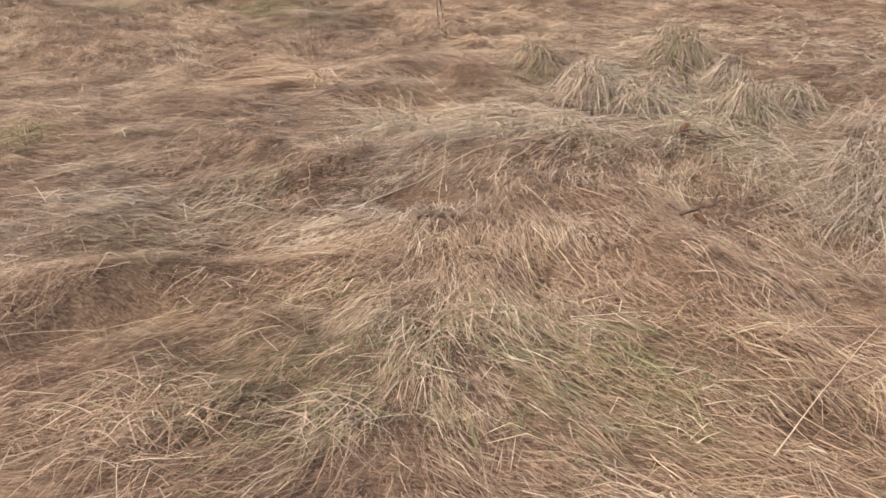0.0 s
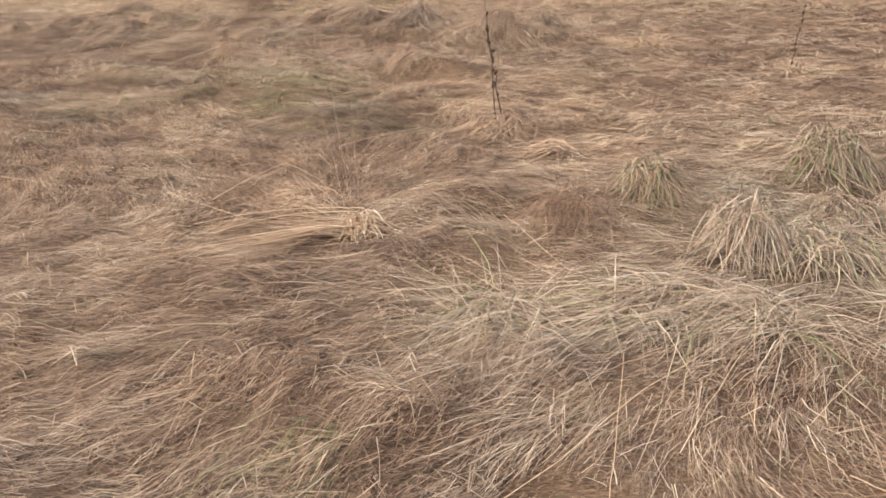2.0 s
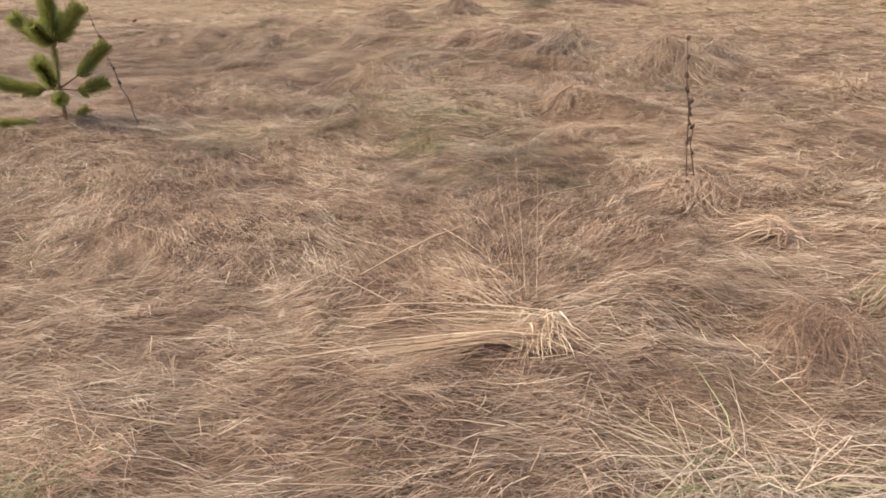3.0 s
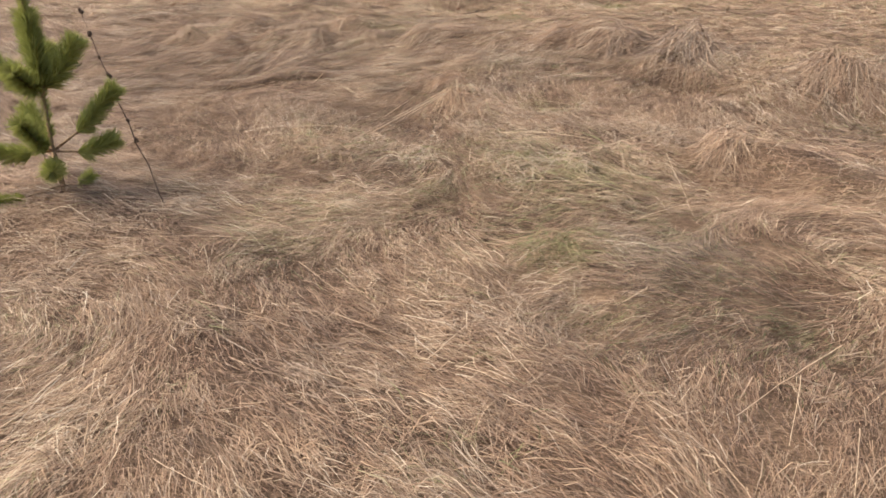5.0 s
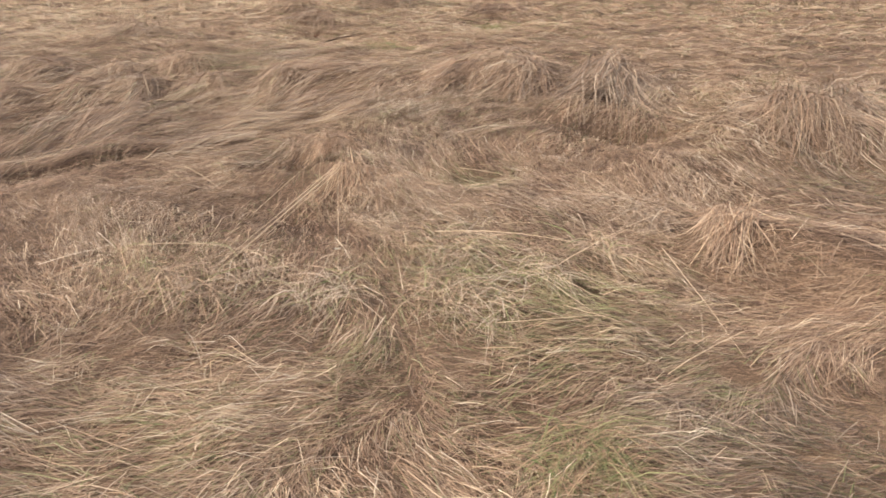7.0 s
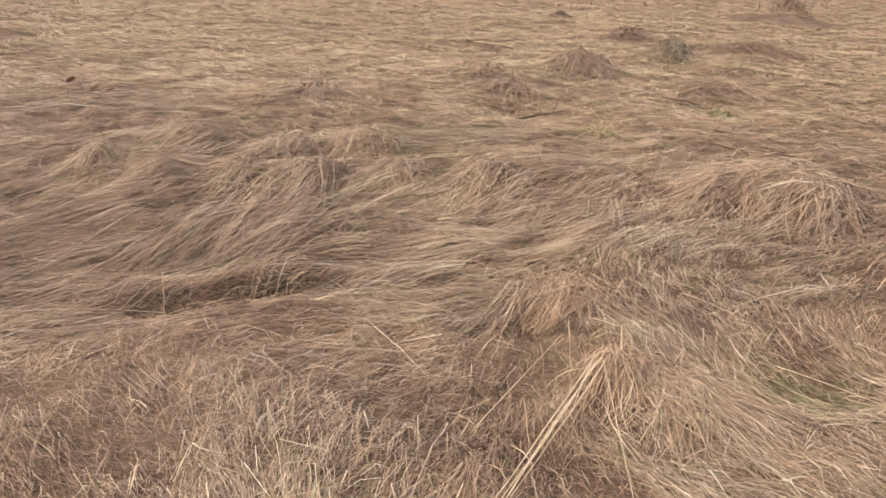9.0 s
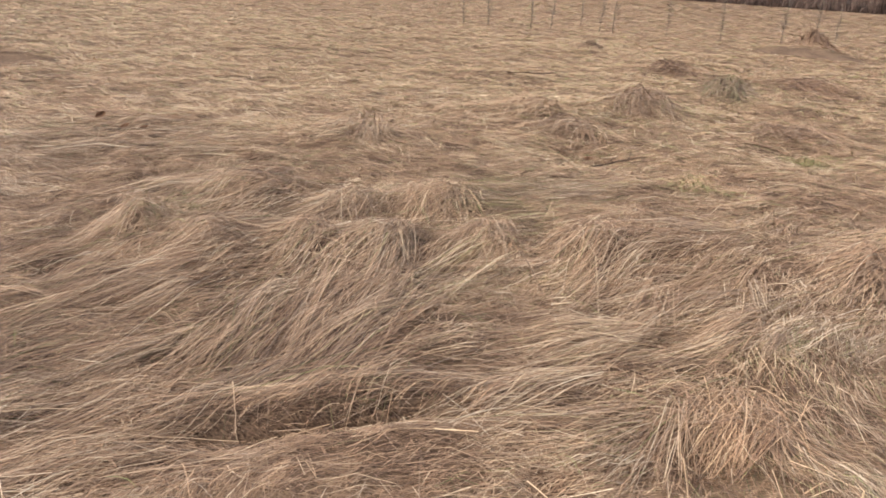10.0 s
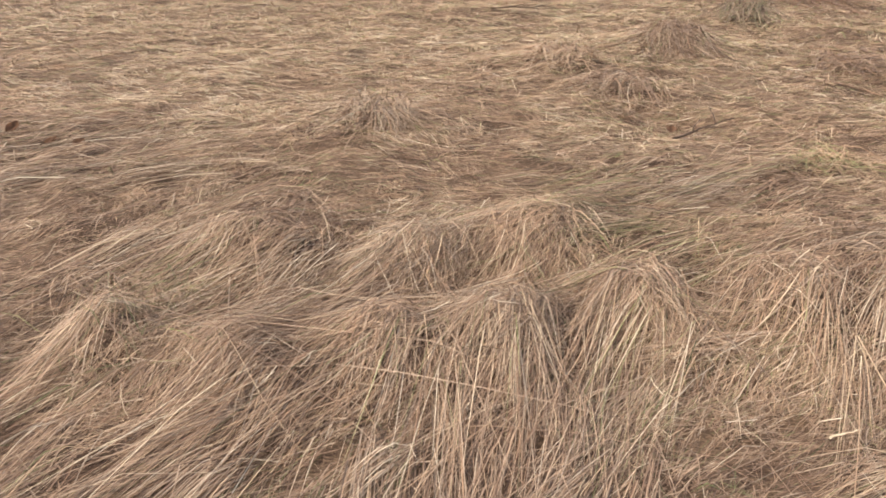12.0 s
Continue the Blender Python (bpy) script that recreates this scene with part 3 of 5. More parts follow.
def thickness(x, y):
    """How thick the mat is: thin in old gaps and hollows."""
    return 0.62 + 0.55 * vnoise(x * 6.5, y * 6.5, 51) + 0.3 * vnoise(x * 2.1, y * 2.1, 52) + 0.55 * vnoise(x * 17, y * 17, 53) + 0.5 * np.clip((y - 12) / 4, 0, 1)


def scatter(rng, x0, x1, y0, y1, near, fall, least, per):
    """Places for locks or single straws, thickest along the walk and thinning outwards."""
    def wanted(x, y):
        w = near * np.minimum(1, (2.1 / np.maximum(from_line(x, y), 0.1)) ** fall)
        return np.where(in_wedge(x, y), w, np.minimum(w, 0.03 * near))
    cx, cy = np.meshgrid(np.arange(x0, x1, 0.5) + 0.25, np.arange(y0, y1, 0.5) + 0.25)
    cx, cy = cx.ravel(), cy.ravel()
    n = rng.poisson(wanted(cx, cy) * 0.25 / per)
    x = np.repeat(cx, n) + rng.uniform(-0.25, 0.25, n.sum())
    y = np.repeat(cy, n) + rng.uniform(-0.25, 0.25, n.sum())
    keep = rng.uniform(0, 1, len(x)) < (1 - 0.93 * np.clip(grid_read(GAPS, x, y), 0, 1)) * np.clip(thickness(x, y), least, 1)
    return x[keep], y[keep]


def out_of_gaps(px, py, shrink):
    """Shortens straws by shrink() until they leave the gaps free; returns which ones do."""
    todo = np.arange(len(px))
    for again in range(24):
        gap = np.zeros(len(todo))
        for f in np.arange(1, 9) / 8:
            gap = np.maximum(gap, grid_read(GAPS, px[todo, 1:] * f + px[todo, :-1] * (1 - f), py[todo, 1:] * f + py[todo, :-1] * (1 - f)).max(axis=1))
        todo = todo[gap >= 0.6]
        if again < 23 and len(todo):
            px[todo], py[todo] = shrink(px[todo]), shrink(py[todo])
    keep = np.ones(len(px), bool)
    keep[todo] = False
    return keep


def shorter(p):
    return p[:, :1] + (p[:, :] - p[:, :1]) * 0.9


def looks(rng, x, y):
    """Colour of the mat at a place: dryness tone with painted shade, green and grey shares, and how far out it lies."""
    out = np.clip((y - 9.8) / 5.5, 0, 1)
    green = 0.7 * share("green", x, y) + (0.12 * np.maximum(0, vnoise(x * 1.1, y * 1.1, 31)) + 0.10 * np.maximum(0, vnoise(x * 4, y * 4, 32))) * (1 - 0.6 * out) + 0.2 * out
    fine = vnoise(x * 3.1, y * 3.1, 42) * (1 - 0.8 * out) + out * (0.3 * vnoise(x * 4.2, y * 6.2, 44) + 0.35 * vnoise(x * 0.5, y * 0.9, 45) - 1.9 * np.maximum(0, vnoise(x * 2.0, y * 3.2, 46) - 0.3))
    # last term darkens thin spots and hollows, shade painted into the tone
    tone = 0.545 + 0.09 * vnoise(x * 0.8, y * 0.8, 41) + 0.11 * fine + 0.24 * share("pale", x, y) - 0.3 * share("red_and_shade", x, y) + 0.03 * out - 0.22 * (1 - np.clip(thickness(x, y), 0.1, 1))
    grey = 0.65 * share("grey", x, y) + 0.22 * np.maximum(0, vnoise(x * 1.7, y * 1.7, 43)) + 0.2 * np.maximum(0, vnoise(x * 4.7, y * 4.7, 47)) + 0.10 * (1 - out)
    grey = grey * (1 - 0.6 * out)
    return tone, green, grey, out


def litter():
    """The felt of short broken straw under the longer blades."""
    rng = np.random.default_rng(15)
    parts = [scatter(rng, -10, 6.5, 0.5, 15, LITTER, 1.6, 0.35, 1), scatter(rng, -22, 18, 15, 30, LITTER, 1.75, 0.7, 1), scatter(rng, -50, 75, 30, 115, LITTER, 1.85, 0.8, 1)]
    x, y = np.concatenate([p[0] for p in parts]), np.concatenate([p[1] for p in parts])
    n, d = len(x), from_line(x, y)
    ang, ln = flow(x, y)
    tone, green, grey, out = looks(rng, x, y)
    ang = ang + 0.3 * vnoise(x * 2.2, y * 2.2, 71) + rng.normal(0, 0.32, n)
    ang = np.where(rng.uniform(0, 1, n) < 0.22 + 0.1 * out, rng.uniform(-math.pi, math.pi, n), ang)
    L = rng.uniform(0.035, 0.13, n) * (1 + d / 14)
    w = (0.0013 + 0.0016 * rng.uniform(0, 1, n) ** 1.5) * np.maximum(1, d / 2.2) ** 0.9
    px = x[:, None] + (np.cos(ang) * L)[:, None] * np.array((-0.5, 0.5))
    py = y[:, None] + (np.sin(ang) * L)[:, None] * np.array((-0.5, 0.5))
    keep = out_of_gaps(px, py, shorter)
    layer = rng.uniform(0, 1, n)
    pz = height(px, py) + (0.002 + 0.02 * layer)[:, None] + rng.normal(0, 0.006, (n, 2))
    # deeper straws toned darker, the felt's own shading put into colour
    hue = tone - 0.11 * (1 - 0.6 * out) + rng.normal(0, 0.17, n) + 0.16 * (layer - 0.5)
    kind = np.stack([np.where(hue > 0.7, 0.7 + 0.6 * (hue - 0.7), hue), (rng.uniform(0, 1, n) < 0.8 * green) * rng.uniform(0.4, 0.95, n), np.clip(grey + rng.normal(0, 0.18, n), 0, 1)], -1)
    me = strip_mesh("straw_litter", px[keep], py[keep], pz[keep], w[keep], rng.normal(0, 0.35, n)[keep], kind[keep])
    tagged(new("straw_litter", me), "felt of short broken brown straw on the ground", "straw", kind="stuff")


def ribbons(rng, name, x, y, ang, ln, tone, green, grey, k, label):
    """Locks of a few blades each that lie along ang over the ground."""
    d = from_line(x, y)
    n, m = len(x), len(x) * PER

    def rep(a):
        return np.repeat(a, PER)
    far = 1 + rep(d) / 9
    bx, by = rep(x) + rng.normal(0, 0.016, m) * far, rep(y) + rng.normal(0, 0.016, m) * far
    loose = rng.uniform(0, 1, m) < (0.2 if k == 3 else 0.06)
    a = rep(ang) + np.where(loose, rng.normal(0, 0.9, m), rng.normal(0, 0.14 if k == 3 else 0.05, m))
    L = rep(ln) * rng.uniform(0.5, 1.25, m) * np.where(loose, 0.7, 1)
    w = ((0.0013 if k == 3 else 0.0016) + 0.0018 * rng.uniform(0, 1, m) ** 2.0) * np.maximum(1, rep(d) / 2.5) ** 0.84
    curl = rng.normal(0, 0.12, m) * np.where(L > 0.4, 0.3, 1.0)
    lift = np.abs(rng.normal(0, 0.013, m)) * np.minimum(1.3, 0.5 + L) + rep(np.abs(rng.normal(0, 0.012, n)))
    s = np.linspace(0, 1, k)
    px, py = np.empty((m, k)), np.empty((m, k))
    px[:, 0], py[:, 0] = bx, by
    for i in range(1, k):
        t = a + curl * (s[i] - 0.5)
        px[:, i], py[:, i] = px[:, i - 1] + np.cos(t) * L / (k - 1), py[:, i - 1] + np.sin(t) * L / (k - 1)
    keep = out_of_gaps(px, py, shorter)
    pz = height(px, py)
    if k > 3:
        chord = pz[:, :1] + (pz[:, -1:] - pz[:, :1]) * s[None, :]
        pz = np.maximum(pz - 0.012, chord * 0.75 + pz * 0.25)
    rise = np.sin(math.pi * s ** 0.75)
    rise[-1] = 0.3
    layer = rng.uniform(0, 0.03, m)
    flat = np.ones(k)
    flat[0] = 0.2
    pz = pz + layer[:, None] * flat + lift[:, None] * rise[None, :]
    up = (rng.uniform(0, 1, m) < 0.012) * rng.uniform(0.02, 0.05, m) * np.minimum(1, L / 0.2)
    pz = pz + up[:, None] * s[None, :]
    # blades low in the mat get a darker tone: shade painted into the colour
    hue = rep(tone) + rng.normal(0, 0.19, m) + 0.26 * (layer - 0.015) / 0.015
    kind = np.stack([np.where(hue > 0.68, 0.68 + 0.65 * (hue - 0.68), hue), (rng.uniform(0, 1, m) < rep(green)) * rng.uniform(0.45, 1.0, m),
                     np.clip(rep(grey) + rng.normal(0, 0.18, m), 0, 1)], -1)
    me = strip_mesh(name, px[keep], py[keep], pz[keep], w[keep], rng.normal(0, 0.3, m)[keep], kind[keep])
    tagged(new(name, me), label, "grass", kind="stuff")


def build_mat():
    rng = np.random.default_rng(5)
    parts = [scatter(rng, -10, 6.5, 0.5, 15, DENSE, 1.45, 0.22, PER), scatter(rng, -22, 18, 15, 30, DENSE, 1.5, 0.5, PER), scatter(rng, -50, 75, 30, 115, DENSE, 1.7, 0.6, PER)]
    x, y = np.concatenate([p[0] for p in parts]), np.concatenate([p[1] for p in parts])
    d = from_line(x, y)
    n = len(x)
    tone, green, grey, out = looks(rng, x, y)
    ang, ln = flow(x, y)
    # long stalks lie in parallel bundles over the short matted grass
    stalks = (ln > 0.38) & (rng.uniform(0, 1, n) < 0.42) & (vnoise(x * 2.6, y * 2.6, 61) + 0.7 * vnoise(x * 7, y * 7, 62) > -0.08) & (y < 14)
    wave = np.clip((ln - 0.36) / 0.2, 0, 1) * (y < 13)
    wild = ang + 0.32 * vnoise(x * 1.6, y * 1.6, 21) + 0.28 * vnoise(x * 4.5, y * 4.5, 22) + 0.3 * vnoise(x * 9.5, y * 9.5, 26) + rng.normal(0, 0.2, n)
    comb = ang + 0.3 * vnoise(x * 1.3, y * 1.3, 23) + 0.22 * vnoise(x * 3.5, y * 3.5, 24) + rng.normal(0, 0.06, n)
    mess = rng.uniform(0, 1, n) < np.clip(0.18 + 0.25 * vnoise(x * 1.1, y * 1.1, 25), 0.05, 0.45) + 0.3 * out + 0.2 * wave
    wild = np.where(mess, rng.uniform(-math.pi, math.pi, n), wild)
    ang = np.where(stalks, comb, wild)
    short = np.where(mess, 0.11, np.minimum(ln, 0.19) * (1 - 0.4 * out))
    ln = np.where(stalks, ln, short) * rng.uniform(0.6, 1.25, n) * (1 + d / 45)
    tone = tone + rng.normal(0, 0.17, n) - 0.03 - 0.13 * wave + rng.normal(0, 0.1, n) * stalks
    grey = grey + 0.12 * stalks
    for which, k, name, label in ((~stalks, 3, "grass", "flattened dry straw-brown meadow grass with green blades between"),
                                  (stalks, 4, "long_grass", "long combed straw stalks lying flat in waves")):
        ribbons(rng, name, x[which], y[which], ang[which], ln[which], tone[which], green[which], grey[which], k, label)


def top_straws():
    """Single pale stalks and broken ends lying loose on the mat."""
    rng = np.random.default_rng(25)
    x, y = scatter(rng, -10, 6.5, 0.5, 16, 230.0, 1.1, 0.5, 1)
    n, d = len(x), from_line(x, y)
    ang, ln = flow(x, y)
    tone, green, grey, out = looks(rng, x, y)
    ang = ang + rng.normal(0, 0.35, n) + (rng.uniform(0, 1, n) < 0.14) * rng.uniform(-1.6, 1.6, n)
    L = np.where(rng.uniform(0, 1, n) < 0.06, rng.uniform(0.2, 0.36, n), rng.uniform(0.05, 0.17, n))
    k = 4
    s = np.linspace(-0.5, 0.5, k)
    bend = rng.normal(0, 0.05, n) * L
    px = x[:, None] + (np.cos(ang) * L)[:, None] * s - (np.sin(ang) * bend)[:, None] * (1 - 4 * s * s)
    py = y[:, None] + (np.sin(ang) * L)[:, None] * s + (np.cos(ang) * bend)[:, None] * (1 - 4 * s * s)
    keep = out_of_gaps(px, py, shorter)
    z = height(px, py)
    chord = z[:, :1] + (z[:, -1:] - z[:, :1]) * (s + 0.5)[None, :]
    pz = np.maximum(z + 0.02, 0.5 * (z + chord) + 0.025) + rng.uniform(0, 0.03, n)[:, None] + (rng.uniform(0, 1, n) ** 4 * 0.07 * np.sign(rng.normal(0, 1, n)))[:, None] * s[None, :]
    w = rng.uniform(0.0015, 0.0028, n) * np.maximum(1, d / 2.4) ** 0.9
    kind = np.stack([np.clip(tone + 0.2 + rng.normal(0, 0.12, n), 0, 0.97), np.zeros(n), np.clip(grey + 0.15 + rng.normal(0, 0.2, n), 0, 1)], -1)
    me = strip_mesh("loose_straw", px[keep], py[keep], pz[keep], w[keep], rng.normal(0, 0.4, n)[keep], kind[keep], 0.5)
    tagged(new("loose_straw", me), "pale single straws scattered loose over matted grass", "straw", kind="stuff")


litter()
build_mat()
top_straws()


# ---- tussocks ----
def tussock(x, y, r, h, deg=-90, spread=150, count=260, length=0.45, droop=1.0, tone=0.62, green=0.08, grey=0.1, wide=0.0031, seed=1,
            name="grass_tussock", label="arching tussock of dry straw-coloured grass"):
    """Blades that rise from a crown and arch over, most of them towards deg."""
    rng = np.random.default_rng(seed * 77 + 3)
    n = int(count * 1.5)
    q, rr = rng.uniform(0, 2 * math.pi, n), r * 0.95 * np.sqrt(rng.uniform(0, 1, n))
    bx, by = x + rr * np.cos(q), y + rr * np.sin(q)
    a = radians(deg) + radians(spread) * rng.triangular(-1, 0, 1, n)
    a = np.where(rng.uniform(0, 1, n) < 0.34, rng.uniform(-math.pi, math.pi, n), a)
    L = length * rng.uniform(0.35, 1.15, n)
    curl = rng.normal(0, 0.28, n) * np.where(L > 0.4, 0.4, 1)
    k = 5
    s = np.linspace(0, 1, k)
    px, py = np.empty((n, k)), np.empty((n, k))
    px[:, 0], py[:, 0] = bx, by
    for i in range(1, k):
        t = a + curl * (s[i] - 0.5)
        step = L / (k - 1) * (0.6 + 0.55 * s[i])
        px[:, i], py[:, i] = px[:, i - 1] + np.cos(t) * step, py[:, i - 1] + np.sin(t) * step
    arch = np.clip(s, 0, 1) ** 0.6 * (1 - s) / 0.347
    hh = h * 0.8 * rng.uniform(0.05, 1.1, n) * (L / length) * (1 - 0.55 * rr / r)
    pz = height(px, py) + 0.006 + rng.uniform(0, 0.035, n)[:, None] + hh[:, None] * (droop * arch + (1 - droop) * 1.6 * s)[None, :]
    tn = tone - 0.10 + 0.17 * rng.normal(0, 1, n)
    tn = np.where(tn > 0.68, 0.68 + 0.5 * (tn - 0.68), tn)
    living = rng.uniform(0, 1, n) < green
    kind = np.stack([tn, living * rng.uniform(0.6, 1, n), np.clip(grey + rng.normal(0, 0.15, n), 0, 1)], -1)
    base = gz(x, y)
    px, py, pz = px - x, py - y, pz - base
    clear = grid_read(GAPS, px + x, py + y).max(axis=1) < 0.6
    w, roll = rng.uniform(0.4, 1.0, n) * wide, rng.normal(0, 0.6, n)
    inner = (rr < r * 0.5) & ~living
    ob = new(name)
    ob.location = (x, y, base)
    for kind_of, pick_out in (("skirt", clear & ~inner & ~living), ("crown", clear & inner), ("green_tuft", clear & living)):
        if pick_out.any():
            me = strip_mesh(kind_of, px[pick_out], py[pick_out], pz[pick_out], w[pick_out], roll[pick_out], kind[pick_out])
            tagged(new(kind_of, me), "living green blades" if kind_of == "green_tuft" else "", kind="stuff").parent = ob
    return tagged(ob, label, "grass tussock", "tussocks in the meadow")


def dome_tussock(x, y, r, h, deg, seed, count=240, tone=0.62, green=0.05, grey=0.3, wide=0.0048, long=0.4, label="domed tussock of drooping dry grass"):
    """A heap of broad blades that spring from a raised crown and hang down all round, farthest towards deg."""
    rng = np.random.default_rng(seed * 31 + 7)
    count = int(count * 1.7)
    q = radians(deg) + np.where(rng.uniform(0, 1, count) < 0.66, rng.normal(0, 0.6, count), rng.uniform(-math.pi, math.pi, count))
    phi, rr = rng.uniform(0, 2 * math.pi, count), r * 0.75 * np.sqrt(rng.uniform(0, 1, count))
    reach = r * rng.uniform(0.3, 1.45, count) * (1 + long * np.maximum(0, np.cos(q - radians(deg))))
    k = 6
    s = np.linspace(0, 1, k)
    bend = rng.normal(0, 0.6, count)
    px, py = np.empty((count, k)), np.empty((count, k))
    px[:, 0], py[:, 0] = x + rr * np.cos(phi), y + rr * np.sin(phi)
    for i in range(1, k):
        t = q + bend * (s[i] - 0.5)
        px[:, i], py[:, i] = px[:, i - 1] + np.cos(t) * reach / (k - 1), py[:, i - 1] + np.sin(t) * reach / (k - 1)
    along = ((px - x) * math.cos(radians(deg)) + (py - y) * math.sin(radians(deg))) / (r * 1.1)
    across = (-(px - x) * math.sin(radians(deg)) + (py - y) * math.cos(radians(deg))) / (r * 1.1)
    along = np.where(along > 0, along / (1 + 0.8 * long), along)
    lump = 1 + 0.35 * vnoise(px * 9, py * 9, seed) + 0.3 * vnoise(px * 21, py * 21, seed + 1)
    dome = np.exp(-1.5 * (along ** 2 + across ** 2) ** 1.5) * lump
    layer = rng.uniform(0.25, 1.05, count)
    pz = height(px, py) + 0.006 + rng.uniform(0, 0.02, count)[:, None] + 0.6 * h * layer[:, None] * dome + (h * 0.3 * rng.uniform(0, 1, count) ** 2)[:, None] * np.sin(math.pi * s)[None, :]
    living = rng.uniform(0, 1, count) < green
    kind = np.stack([np.clip(tone - 0.21 + rng.normal(0, 0.2, count), 0.05, 0.92), living * rng.uniform(0.5, 1, count), np.clip(grey + rng.normal(0, 0.2, count), 0, 1)], -1)
    base = gz(x, y)
    w, roll = rng.uniform(0.25, 0.75, count) * wide, rng.normal(0, 0.6, count)
    ob = new("grass_tussock")
    ob.location = (x, y, base)
    for kind_of, pick_out in (("crown", (layer > 0.7) & ~living), ("skirt", (layer <= 0.7) & ~living), ("green_tuft", living)):
        if pick_out.any():
            me = strip_mesh(kind_of, (px - x)[pick_out], (py - y)[pick_out], (pz - base)[pick_out], w[pick_out], roll[pick_out], kind[pick_out], 0.35)
            tagged(new(kind_of, me), "living green blades" if kind_of == "green_tuft" else "", kind="stuff").parent = ob
    return tagged(ob, label, "grass tussock", "tussocks in the meadow")


# ---- sheaves of long fallen stalks ----
def sheaf(x, y, deg, length, count, width, fan, tone, grey, seed, over=False):
    """Straight stalks that share a root strip, lie side by side and part at their tips."""
    rng = np.random.default_rng(seed + 900)
    k = 5
    s = np.linspace(0, 1, k)
    u = rng.normal(0, 0.45, count)
    a = radians(deg) + radians(fan) * u + rng.normal(0, 0.045, count) + (rng.uniform(0, 1, count) < 0.12) * rng.normal(0, 0.35, count)
    L = length * rng.uniform(0.45, 1.1, count)
    back = rng.uniform(-0.12, 0.25, count) * length
    bx = x - math.sin(radians(deg)) * u * width + math.cos(radians(deg)) * back
    by = y + math.cos(radians(deg)) * u * width + math.sin(radians(deg)) * back
    curl = rng.normal(0, 0.10, count)
    px, py = np.empty((count, k)), np.empty((count, k))
    px[:, 0], py[:, 0] = bx, by
    for i in range(1, k):
        t = a + curl * (s[i] - 0.5)
        px[:, i], py[:, i] = px[:, i - 1] + np.cos(t) * L / (k - 1), py[:, i - 1] + np.sin(t) * L / (k - 1)
    ground_z = height(px, py)
    chord = ground_z[:, :1] + (ground_z[:, -1:] - ground_z[:, :1]) * s[None, :]
    pz = np.maximum(ground_z, 0.5 * chord + 0.5 * ground_z) + 0.012 + rng.uniform(0, 0.035, count)[:, None] + (rng.uniform(0.0, 0.025, count)[:, None] + 0.008 * (1 - u * u)[:, None]) * np.sin(math.pi * s ** 0.8)[None, :]
    if over:
        pz = ground_z[:, :1] + 0.01 + rng.uniform(0, 0.04, count)[:, None] + (0.02 * np.sin(math.pi * s) - 0.035 * s ** 2)[None, :]
    kind = np.stack([tone + rng.normal(0, 0.15, count), np.zeros(count), np.clip(grey + rng.normal(0, 0.15, count), 0, 1)], -1)
    keep = (grid_read(GAPS, px, py).max(axis=1) < 0.6) | over
    base = gz(x, y)
    me = strip_mesh("grass_sheaf", (px - x)[keep], (py - y)[keep], (pz - base)[keep], rng.uniform(0.0017, 0.0032, count)[keep], rng.normal(0, 0.5, count)[keep], kind[keep], 0.3)
    ob = new("grass_sheaf", me)
    ob.location = (x, y, base)
    return tagged(ob, "sheaf of long dry stalks combed flat over matted grass", "grass sheaf", "sheaves of fallen stalks")


def lay_sheaves():
    rng = random.Random(17)
    for i in range(84):
        x, y = rng.uniform(-5.7, -2.5), rng.uniform(9.35, 10.95)
        turn, ln = flow(np.array([x]), np.array([y]))
        if ln[0] < 0.4 or (x > -2.95 and y < 9.9):
            continue
        sheaf(x, y, math.degrees(turn[0]) + rng.gauss(0, 16), rng.uniform(0.26, 0.62), rng.randint(12, 38), rng.uniform(0.03, 0.10), rng.uniform(4, 18),
              rng.uniform(0.38, 0.70), rng.uniform(0.08, 0.42), i)


lay_sheaves()
# the mat overhangs two dark splits
for i in range(7):
    sheaf(-4.38 + 0.13 * i, 9.12 + 0.05 * i, -138 + 3 * i, 0.20, 15, 0.07, 9, 0.46, 0.1, 200 + i, True)
for i in range(4):
    sheaf(-1.12 + 0.13 * i, 10.22 - 0.03 * i, -140 + 5 * i, 0.30, 30, 0.09, 10, 0.52, 0.25, 210 + i, True)
sheaf(-0.58, 4.70, 190, 0.66, 90, 0.11, 17, 0.62, 0.1, 220)
sheaf(-0.60, 4.68, 200, 0.74, 40, 0.07, 10, 0.66, 0.05, 221)
sheaf(-0.74, 4.86, 145, 0.40, 50, 0.10, 20, 0.66, 0.15, 222)

GREY = "weathered grey-straw tussock of long bent grass"
GOLD = "golden straw tussock combed flat to one side"
LUSH = "dry tussock with green blades at its heart"
REED = "leaning clump of bleached grey reed grass"

tussock(-0.60, 4.69, 0.13, 0.1, 183, 36, 40, 0.5, 1.0, 0.7, 0.0, 0.0, seed=1, label=GOLD)
tussock(-0.88, 5.03, 0.18, 0.10, 160, 120, 60, 0.40, 1.0, 0.66, 0.0, 0.05, seed=3, label=GOLD)
tussock(1.60, 4.05, 0.25, 0.12, -110, 240, 180, 0.45, 0.9, 0.66, 0.15, 0.65, 0.0042, seed=13, label=GREY)
tussock(2.45, 4.15, 0.20, 0.36, 30, 52, 195, 0.45, 0.35, 0.54, 0.0, 0.65, 0.0042, seed=14, label=REED)
tussock(2.30, 3.62, 0.22, 0.30, -120, 90, 195, 0.60, 0.85, 0.56, 0.02, 0.65, 0.0042, seed=15, label=REED)
tussock(2.15, 3.20, 0.22, 0.30, -125, 82, 180, 0.60, 0.9, 0.56, 0.07, 0.75, 0.0042, seed=16, label=REED)
